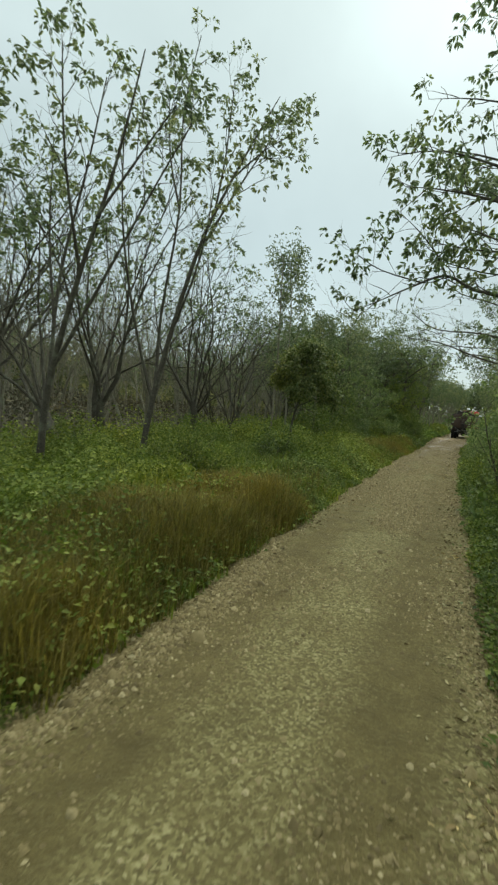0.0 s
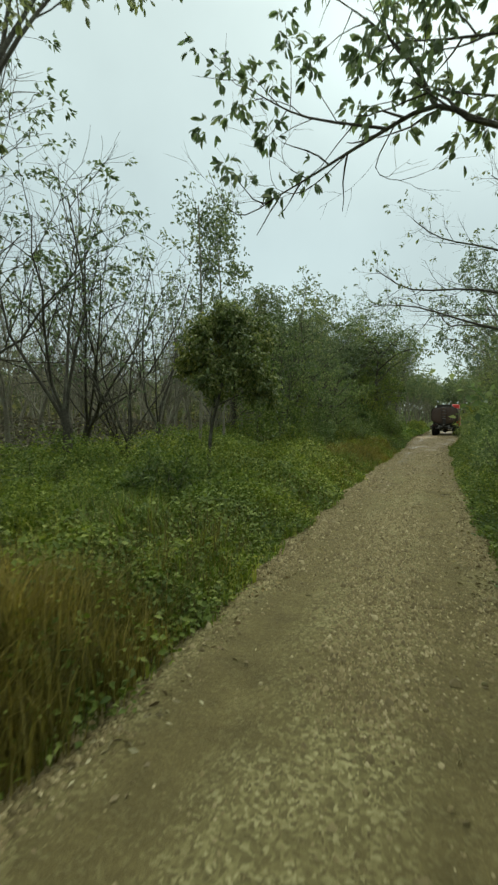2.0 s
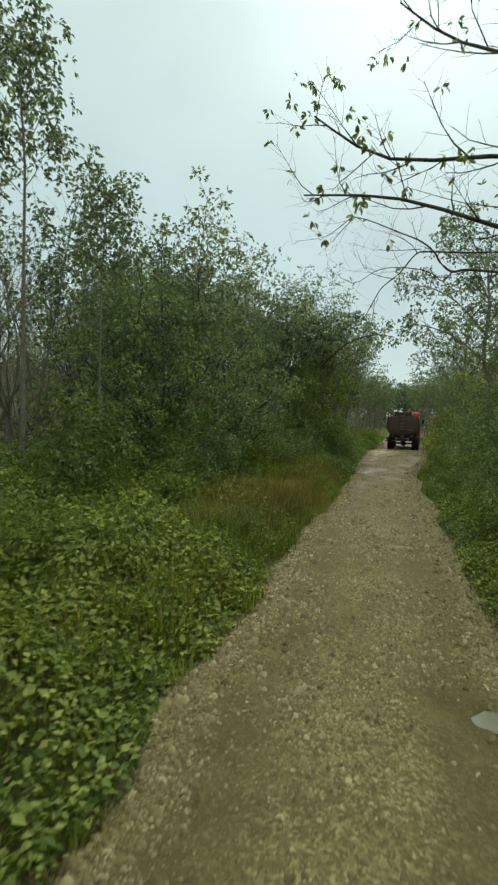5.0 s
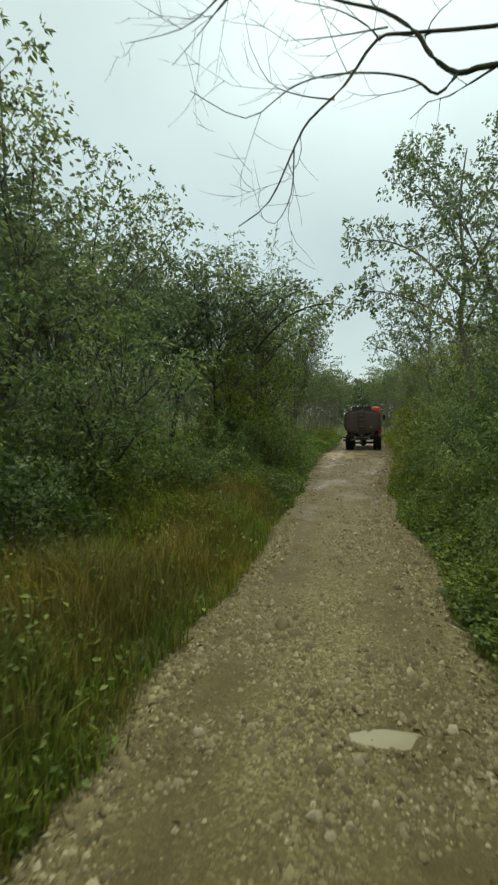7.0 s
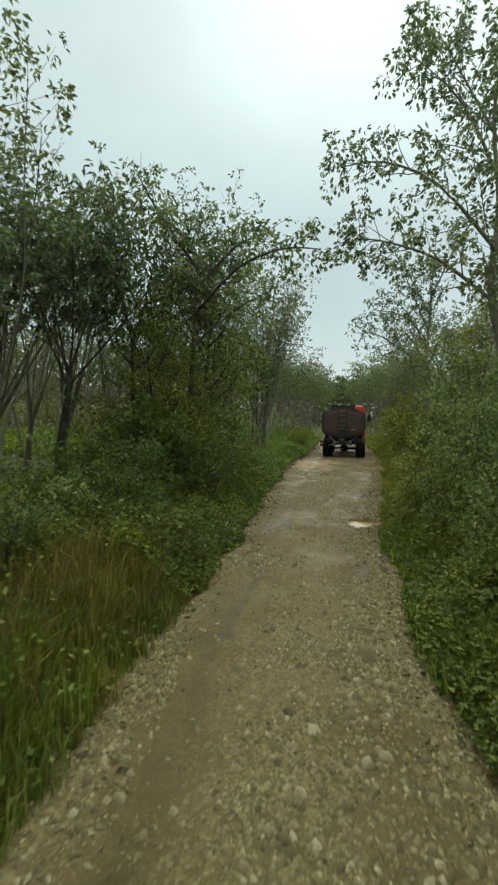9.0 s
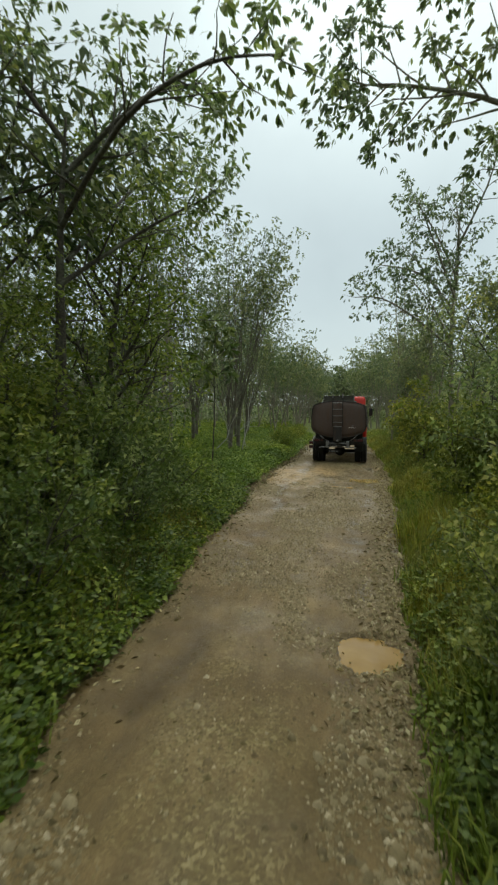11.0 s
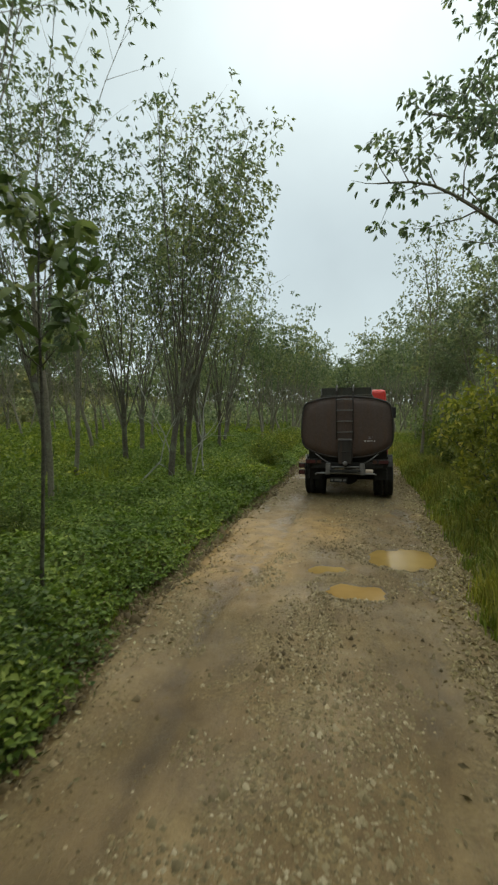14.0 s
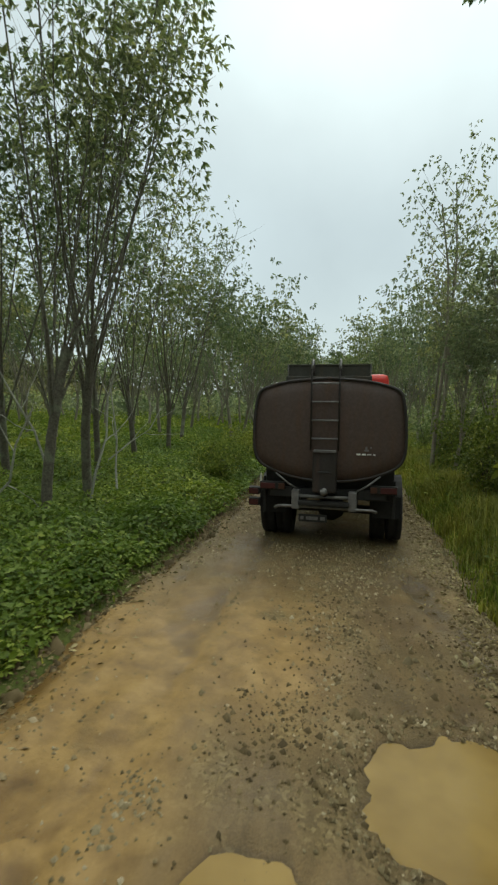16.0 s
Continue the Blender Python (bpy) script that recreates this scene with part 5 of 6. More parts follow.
def whorled_sapling(seed, x, y, height, first):
    """A thin stem with whorls of large leaves, one above another."""
    t = Plant(seed)
    stem = curve_through([Vector((0, 0, -0.1)), Vector((0.05, 0.03, height * 0.4)), Vector((0.0, 0.08, height * 0.75)), Vector((0.06, 0.05, height))])
    t.tube(stem, 0.028, 0.008, 6)
    z = first
    while z < height:
        for k in range(3):
            a = t.rng.uniform(0, math.tau)
            out = Vector((math.cos(a), math.sin(a), 0.5)) * t.rng.uniform(0.3, 0.75) * (1.15 - 0.55 * (z - first) / (height - first))
            foot = Vector((0.03, 0.05, z))
            t.tube([foot, foot + out * 0.5 + Vector((0, 0, 0.03)), foot + out], 0.008, 0.004, 4)
            t.cluster(foot + out, (out.x, out.y, 0.3), 0.15, 15, 0.27, 0.55, 0.36)
        z += t.rng.uniform(0.2, 0.34)
    t.cluster(stem[-1], (0, 0, 1), 0.12, 14, 0.22, 0.3, 0.36)
    ob = t.finish("sapling", "stem", "leaves", BARK_DARK, LEAF_UMBRELLA, True)
    ob.location = (x, y, float(ground_z(x, y)))
    return tagged(ob, "thin sapling with whorls of large dark leaves", "tree")


whorled_sapling(331, -3.8, 50.6, 4.6, 2.75)


# ---- shrubs ----
def wall_of_shrubs(side, y0, y1, step, gap, kinds, low, high, label, rows=2, grow=0.9):
    """Shrubs in rows that grow taller away from the track."""
    y = y0
    while y < y1:
        a, b = edges(y)
        for row in range(rows):
            d = gap + row * grow + place.uniform(-0.1, 0.25)
            x = float(a - d if side < 0 else b + d)
            size = low + (high - low) * (row + place.uniform(0.0, 0.8)) / rows
            stand(pick(kinds), x, y + place.uniform(-0.3, 0.3), LB[label], "shrub", "shrubs along the track", size=size)
        y += step * place.uniform(0.8, 1.2)


wall_of_shrubs(1, 8.5, 14.0, 1.3, 1.4, BUSH, 0.4, 1.0, "bush", 2)
wall_of_shrubs(1, 14.0, 41.0, 1.15, 1.0, BUSH[:4], 0.42, 1.15, "bush", 3, 0.8)
wall_of_shrubs(1, 41.0, 49.0, 1.3, 2.0, BUSH, 0.8, 1.1, "bush", 2)
MOUND = shrub(291, 3.2, 1.5, LEAF_MOUND, 11, 0.13, 8)
for x, y, size in ((3.1, 56.0, 1.1), (4.3, 59.6, 0.8), (2.9, 47.4, 0.95), (3.4, 62.4, 0.75), (4.0, 66.5, 0.8), (3.4, 51.2, 0.7)):
    stand(MOUND, x, y, "yellow-green mound of creeper-hung shrub on the verge", "shrub", "shrubs along the track", size=size)
wall_of_shrubs(1, 49.0, 75.0, 1.5, 2.0, BUSH, 0.5, 0.9, "low", 2)
wall_of_shrubs(-1, 26.0, 33.0, 1.6, 2.6, BUSH + BRUSH_DARK, 0.6, 1.0, "bush", 2, 1.2)
wall_of_shrubs(-1, 33.0, 41.0, 1.4, 1.9, BUSH + BRUSH_DARK, 0.5, 0.95, "bush", 2, 1.2)
wall_of_shrubs(-1, 41.0, 46.8, 1.05, 1.2, BRUSH_DARK + BUSH[:1] + BUSH[2:4], 0.6, 1.15, "brush", 3, 0.85)
wall_of_shrubs(-1, 49.5, 54.0, 1.6, 3.2, BUSH[3:], 0.4, 0.6, "low", 2, 1.4)
wall_of_shrubs(-1, 63.5, 76.0, 1.6, 1.2, BUSH[1:2] + BUSH[4:], 0.5, 0.8, "low", 1)
for k in range(26):
    stand(pick(BUSH[3:] + BUSH[1:2]), place.uniform(-11, -4), place.uniform(6, 22), LB["low"], "shrub", "shrubs in the clearing", size=place.uniform(0.4, 0.75))


# ---- weeds and grass ----
def weeds(name, seed, count, x_of, y0, y1, tall, leaf, leaves, material, label, clump=0.9):
    """Leafy herbs: each plant a stem's worth of leaves. x_of: side and reach from the road's edge."""
    rng = np.random.default_rng(seed)
    side, near, far, bias = x_of
    y = rng.uniform(y0, y1, count)
    a, b = edges(y)
    d = near + (far - near) * rng.uniform(0, 1, count) ** bias
    x = a - d if side < 0 else b + d
    lump = vnoise(x * clump, y * clump, seed)
    h = tall * (0.35 + 1.0 * lump) * rng.uniform(0.6, 1.25, count) * (0.35 + 0.65 * np.clip(d / 0.8, 0, 1))
    z = ground_z(x, y)
    n = count * leaves
    f = rng.uniform(0.1, 1, n) ** 0.7
    base = np.repeat(np.stack([x, y, z], 1), leaves, 0)
    hh = np.repeat(h, leaves)
    az = rng.uniform(0, math.tau, n)
    out = np.stack([np.cos(az), np.sin(az), rng.uniform(-0.25, 0.75, n)], 1)
    P = base + np.stack([np.cos(az) * hh * 0.16, np.sin(az) * hh * 0.16, hh * f], 1) + rng.normal(size=(n, 3)) * (0.05 + 0.12 * hh[:, None]) * np.array([1, 1, 0.3])
    L = leaf * np.clip(rng.lognormal(0, 0.3, n), 0.5, 1.4)
    V, F = leaf_arrays(P, out, L, L * 0.55, rng, 0.15)
    return tagged(link_mesh(name, V, F, material), label, "weeds", kind="stuff")


def cover(name, seed, count, x_of, y0, y1, tall, leaf, material, label, strips=()):
    """A closed blanket of broad-leaved creepers over mounds and dips, its leaves turned to the light."""
    rng = np.random.default_rng(seed)
    side, near, far, bias = x_of
    y = rng.uniform(y0, y1, count)
    a, b = edges(y)
    d = near + (far - near) * rng.uniform(0, 1, count) ** bias
    x = a - d if side < 0 else b + d

    def top(px, py, pd):
        big = vnoise(px * 0.75, py * 0.75, seed)
        mid = vnoise(px * 2.1, py * 2.1, seed + 1)
        small = vnoise(px * 5.5, py * 5.5, seed + 2)
        return tall * (0.1 + 0.75 * big ** 1.5 + 0.5 * mid * mid + 0.22 * small) * (0.22 + 0.78 * np.clip(pd / 1.3, 0, 1)) * (1 + 0.5 * np.clip((pd - 3) / 3, 0, 1))
    h = top(x, y, d)
    e = 0.07
    slope_x = (top(x + e, y, d) - h) / e
    slope_y = (top(x, y + e, d) - h) / e
    # the dips between the mounds stay thinner and darker
    gap = vnoise(x * 2.6, y * 2.6, seed + 3)
    keep = rng.uniform(0, 1, count) < np.clip(0.35 + 1.3 * gap, 0, 1)
    for s0, s1, out in strips:
        keep &= ~((y > s0) & (y < s1) & (d < out * (0.7 + 0.6 * vnoise(y * 0.8, d, 4))) & (rng.uniform(0, 1, count) < (0.72 if s0 < 20 else 0.9)))
    deep = rng.uniform(0, 1, count) ** 2.2 * 0.55
    P = np.stack([x, y, ground_z(x, y) + h * (1 - deep) + 0.02], 1)[keep]
    N = (np.stack([-slope_x * 0.9, -slope_y * 0.9, np.full(count, 0.9)], 1) + rng.normal(size=(count, 3)) * 0.42)[keep]
    N[:, 2] = np.abs(N[:, 2]) + 0.1
    L = leaf * np.clip(rng.lognormal(0, 0.3, len(P)), 0.5, 1.6)
    V, F = flat_leaf_arrays(P, N, L, L * rng.uniform(0.5, 0.75, len(P)), rng)
    return tagged(link_mesh(name, V, F, material), label, "weeds", kind="stuff")


def grass(name, seed, count, x_of, y0, y1, tall, material, label, width=0.007):
    """Blades in tufts, each bending over."""
    rng = np.random.default_rng(seed)
    side, near, far, bias = x_of
    tufts = count // 14
    y = rng.uniform(y0, y1, tufts)
    a, b = edges(y)
    d = near + (far - near) * rng.uniform(0, 1, tufts) ** bias
    x = a - d if side < 0 else b + d
    th = tall * (0.4 + 0.9 * vnoise(x * 0.6, y * 0.6, seed)) * (0.4 + 0.6 * np.clip(d / 0.7, 0, 1))
    x, y = np.repeat(x, 14) + rng.normal(0, 0.07, tufts * 14), np.repeat(y, 14) + rng.normal(0, 0.07, tufts * 14)
    h = np.repeat(th, 14) * rng.uniform(0.5, 1.2, tufts * 14)
    n = len(x)
    az = rng.uniform(0, math.tau, n)
    lean = rng.uniform(0.1, 0.7, n)
    base = np.stack([x, y, np.maximum(ground_z(x, y), road_z(x, y))], 1)
    way = np.stack([np.cos(az), np.sin(az), np.zeros(n)], 1)
    side_v = np.stack([-np.sin(az), np.cos(az), np.zeros(n)], 1) * width * rng.uniform(0.7, 1.8, n)[:, None]
    mid = base + way * (h * lean * 0.35)[:, None] + np.array([0, 0, 1])[None] * (h * 0.6)[:, None]
    tip = base + way * (h * lean)[:, None] + np.array([0, 0, 1])[None] * (h * (1 - 0.35 * lean))[:, None]
    V = np.stack([base - side_v, base + side_v, mid + side_v * 0.8, mid - side_v * 0.8, tip], 1).reshape(-1, 3)
    i = np.arange(n)[:, None] * 5
    F = np.concatenate([i + np.array([[0, 1, 2]]), i + np.array([[0, 2, 3]]), i + np.array([[3, 2, 4]])], 1).reshape(-1, 3)
    return tagged(link_mesh(name, V, F, material), label, "grass", kind="stuff")


cover("creepers", 641, 210000, (-1, 0.05, 7.5, 1.1), 1, 38, 0.9, 0.064, LEAF_HERB, "lush green creepers mounded over the clearing", ((2, 11.5, 2.5), (24.5, 38, 3.0)))
weeds("weeds", 41, 1850, (-1, 0.1, 7.0, 1.15), 1, 26, 0.55, 0.066, 18, LEAF_HERB, "bright green leafy weeds covering the clearing")
weeds("weeds", 42, 2200, (-1, 5.0, 10.5, 1.0), 4, 40, 1.15, 0.09, 16, LEAF_HERB, "tall green weeds under the bare trees")
cover("creepers", 643, 40000, (-1, 0.05, 2.8, 1.1), 36, 49, 0.8, 0.07, LEAF_FLOOR, "green creepers under the roadside thicket")
weeds("weeds", 43, 1200, (-1, 0.1, 2.6, 1.2), 36, 50, 0.6, 0.072, 18, LEAF_BUSH, "dark leafy weeds below the roadside thicket")
cover("creepers", 644, 170000, (-1, 0.3, 7.0, 1.15), 47, 78, 0.42, 0.072, LEAF_FLOOR, "broad-leaved creeper blanketing the plantation floor")
weeds("weeds", 44, 1800, (-1, 0.4, 6.0, 1.2), 48, 78, 0.33, 0.078, 15, LEAF_FLOOR, "low green creeper carpeting the plantation floor")
weeds("weeds", 45, 6500, (-1, 5.0, 26.0, 1.0), 50, 100, 0.45, 0.16, 9, LEAF_FLOOR, "green undergrowth between rows of rubber trees")
cover("creepers", 646, 90000, (1, 0.05, 2.2, 1.0), 2, 44, 0.9, 0.06, LEAF_HERB, "leafy creepers climbing the bank beside the gravel")
weeds("weeds", 46, 2000, (1, 0.1, 1.9, 1.0), 2, 42, 0.55, 0.066, 17, LEAF_BUSH, "leafy weeds crowding the edge of the track")
weeds("weeds", 47, 2600, (1, 0.4, 4.5, 1.0), 40, 78, 0.4, 0.085, 13, LEAF_HERB, "weeds and seedlings on the grassy verge")
weeds("weeds", 49, 800, (-1, 2.4, 6.0, 1.0), 19, 38, 0.95, 0.07, 20, LEAF_HERB, "knee-high mounds of leafy weeds before the thicket")
weeds("weeds", 48, 200, (-1, 0.6, 3.5, 1.0), 24, 44, 0.8, 0.05, 14, LEAF_YELLOW, "yellowing weeds standing among the green")
grass("grass", 51, 36000, (-1, 0.1, 5.0, 1.3), 1, 40, 0.42, GRASS, "tall green grass along the verge")
grass("grass", 52, 16000, (-1, 0.3, 2.6, 1.0), 3, 46, 0.7, DRY_GRASS, "brownish seeding grass beside the track", 0.0045)
grass("grass", 53, 40000, (1, 0.1, 2.8, 1.2), 34, 80, 0.55, GRASS, "long yellow-green grass on the verge")
grass("grass", 54, 38000, (1, 0.15, 2.6, 1.0), 40, 80, 0.6, STRAW_GRASS, "dry straw-coloured grass among the green")
grass("grass", 55, 12000, (1, 0.12, 0.9, 1.0), 1, 40, 0.22, GRASS, "short grass at the gravel's edge")
grass("grass", 56, 8000, (-1, 0.3, 1.1, 1.0), 40, 80, 0.18, GRASS, "short grass at the edge of the mud")
grass("grass", 61, 30000, (-1, 0.1, 3.2, 1.0), 24, 38, 0.6, GRASS, "fine olive-green grass along the thicket", 0.0045)
grass("grass", 58, 27000, (-1, 0.1, 2.8, 1.0), 25, 38, 0.7, DRY_GRASS, "brown-olive grass gone to seed in front of the thicket", 0.0042)
grass("grass", 59, 24000, (-1, 1.5, 6.0, 1.0), 8, 32, 0.7, GRASS, "lush bright grass between mounds of weeds", 0.01)
grass("grass", 60, 34000, (-1, 0.15, 2.5, 1.0), 3, 11.5, 0.8, DRY_GRASS, "patch of tall brown seeding grass in the clearing", 0.0038)
grass("grass", 57, 26000, (-1, 4.0, 24.0, 1.0), 50, 100, 0.6, GRASS, "yellow-green grass under the trees", 0.014)


def litter_leaves(seed, count, side, near, far, y0, y1, label):
    """Fallen leaves lying on the stones and the bare soil."""
    rng = np.random.default_rng(seed)
    y = rng.uniform(y0, y1, count)
    a, b = edges(y)
    d = rng.normal((near + far) / 2, (far - near) / 2.5, count)
    x = a - d if side < 0 else b + d
    z = np.maximum(ground_z(x, y), road_z(x, y)) + 0.012
    way = rng.normal(size=(count, 3)) * np.array([1, 1, 0.18])
    L = rng.uniform(0.04, 0.095, count)
    V, F = leaf_arrays(np.stack([x, y, z], 1), way, L, L * 0.42, rng, 0.1)
    return tagged(link_mesh("fallen_leaves", V, F, LEAF_DEAD), label, "leaf litter", kind="stuff")


litter_leaves(61, 3200, -1, -0.25, 0.5, 1, 40, "dry brown leaves fallen along the gravel edge")
litter_leaves(62, 5200, 1, -0.3, 0.45, 2, 42, "dry brown leaves under the roadside shrubs")
litter_leaves(63, 5200, 1, -0.35, 0.35, 40, 70, "pale fallen leaves along the grassy verge")
litter_leaves(64, 4200, -1, -0.1, 0.5, 40, 70, "wet brown leaves along the muddy rut")

# dead branches, pale and stripped of bark, leaning among the stems
def dead_branch(seed, x, y, z0, way, length):
    t = Plant(seed)
    sp = spec_of(levels=2, kids=(3, 2), angle=(45, 40), length=(length * 0.45, 0.5), rise=(0.05, 0.05, 0), wiggle=0.18, leafy=0.0, taper=(0.4, 0.4, 0.4), thin=(0.6, 0.6), least=0.008)
    sp["from"] = (0.35, 0.3)
    t.grow(Vector((0, 0, -0.05)), Vector(way), length, 0.028, 0, sp)
    ob = t.finish("dead_branch", "limb", "twigs", BARK_PALE, LEAF_PALE)
    ob.location = (x, y, float(ground_z(x, y)) + z0)
    return tagged(ob, "pale dead branch without bark leaning among stems", "branch", "dead branches")


dead_branch(331, -4.6, 60.9, 0, (-0.3, 0.1, 0.9), 2.6)
dead_branch(332, -5.6, 57.4, 0, (0.5, 0.1, 0.7), 2.4)
dead_branch(333, -6.3, 63.0, 0, (0.6, 0.0, 0.6), 2.8)
dead_branch(334, -4.95, 58.75, 0, (-0.12, 0.05, 1.0), 3.2)
dead_branch(335, -4.6, 59.6, 0, (0.35, 0.1, 0.9), 3.0)



# ---- the tank lorry ----
def mesh_of(bm, name, material, smooth=False):
    me = bpy.data.meshes.new(name)
    bmesh.ops.recalc_face_normals(bm, faces=bm.faces)
    bm.to_mesh(me)
    bm.free()
    if smooth:
        me.polygons.foreach_set("use_smooth", np.ones(len(me.polygons), bool))
    me.materials.append(material)
    return new(name, me)


def part(name, bm, material, parent, label="", smooth=False):
    ob = mesh_of(bm, name, material, smooth)
    ob.parent = parent
    return tagged(ob, label)


def block(x0, y0, z0, x1, y1, z1, bevel=0.015, bm=None):
    """A box with softened edges."""
    bm = bm or bmesh.new()
    made = bmesh.ops.create_cube(bm, size=1)["verts"]
    for v in made:
        v.co = Vector(((x0 + x1) / 2 + v.co.x * (x1 - x0), (y0 + y1) / 2 + v.co.y * (y1 - y0), (z0 + z1) / 2 + v.co.z * (z1 - z0)))
    if bevel:
        es = list({e for v in made for e in v.link_edges})
        bmesh.ops.bevel(bm, geom=es, offset=bevel, segments=2, affect="EDGES", profile=0.6)
    return bm


def rod(points, r, sides=8, bm=None):
    """A round bar through the places given."""
    bm = bm or bmesh.new()
    pts = [Vector(p) for p in points]
    rings = []
    for k, p in enumerate(pts):
        d = (pts[min(k + 1, len(pts) - 1)] - pts[max(k - 1, 0)]).normalized()
        s = d.orthogonal().normalized()
        t = d.cross(s)
        rings.append([bm.verts.new(p + (s * math.cos(math.tau * j / sides) + t * math.sin(math.tau * j / sides)) * r) for j in range(sides)])
    for a, b in zip(rings, rings[1:]):
        for j in range(sides):
            bm.faces.new((a[j], a[(j + 1) % sides], b[(j + 1) % sides], b[j]))
    bm.faces.new(rings[0])
    bm.faces.new(rings[-1])
    return bm


def turned(profile, centre, axis="x", sides=28):
    """A turned body: (radius, along) pairs spun round an axle."""
    bm = bmesh.new()
    rings = []
    for r, a in profile:
        ring = []
        for j in range(sides):
            u, w = r * math.cos(math.tau * j / sides), r * math.sin(math.tau * j / sides)
            ring.append(bm.verts.new(Vector(centre) + (Vector((a, u, w)) if axis == "x" else Vector((u, a, w)))))
        rings.append(ring)
    for a, b in zip(rings, rings[1:]):
        for j in range(sides):
            bm.faces.new((a[j], a[(j + 1) % sides], b[(j + 1) % sides], b[j]))
    return bm


TANK_W, TANK_LO, TANK_HI = 1.17, 1.12, 2.73


# half of the tank's section from crown to keel: arched top, bulging sides, belly drawn in
SECTION = [(0.0, 1.0), (0.5, 0.97), (0.8, 0.915), (0.91, 0.87), (0.955, 0.79), (0.988, 0.62), (1.0, 0.44), (0.992, 0.31), (0.95, 0.21), (0.84, 0.135), (0.59, 0.06), (0.3, 0.015), (0.0, 0.0)]
HALF = curve_through([Vector((u, v, 0)) for u, v in SECTION], 3)
ROUND = [(p.x, p.y) for p in HALF] + [(-p.x, p.y) for p in HALF[-2:0:-1]]


def tank_ring(scale_in, k, sides=0):
    """A point of the tank's section, drawn in by so many metres."""
    u, v = ROUND[k % len(ROUND)]
    half = (TANK_HI - TANK_LO) / 2
    return u * (TANK_W - scale_in), (TANK_LO + TANK_HI) / 2 + (v - 0.5) * 2 * (half - scale_in)


def loft(stations, sides=len(ROUND), cap=True):
    bm = bmesh.new()
    rings = []
    for y, inset in stations:
        rings.append([bm.verts.new((tank_ring(inset, k, sides)[0], y, tank_ring(inset, k, sides)[1])) for k in range(sides)])
    for a, b in zip(rings, rings[1:]):
        for k in range(sides):
            bm.faces.new((a[k], a[(k + 1) % sides], b[(k + 1) % sides], b[k]))
    if cap:
        for ring in (rings[0], rings[-1]):
            bm.faces.new(ring)
    return bm


def wheel(lorry, x, y, wide, r=0.49, face=1):
    tyre = part("tyre", turned([(r * 0.58, -wide / 2), (r * 0.8, -wide / 2), (r * 0.95, -wide * 0.46), (r, -wide * 0.36), (r, -wide * 0.12), (r * 0.975, -wide * 0.1), (r * 0.975, wide * 0.1), (r, wide * 0.12),
                                (r, wide * 0.36), (r * 0.95, wide * 0.46), (r * 0.8, wide / 2), (r * 0.58, wide / 2), (r * 0.58, -wide / 2)], (x, y, r)), RUBBER, lorry, "worn muddy black tyre", True)
    part("rim", turned([(r * 0.58, -wide * 0.42), (r * 0.5, 0.0), (r * 0.3, face * wide * 0.1), (r * 0.16, face * wide * 0.1), (r * 0.14, face * wide * 0.3), (0.001, face * wide * 0.3)], (x, y, r)), CHASSIS, tyre, "", True)


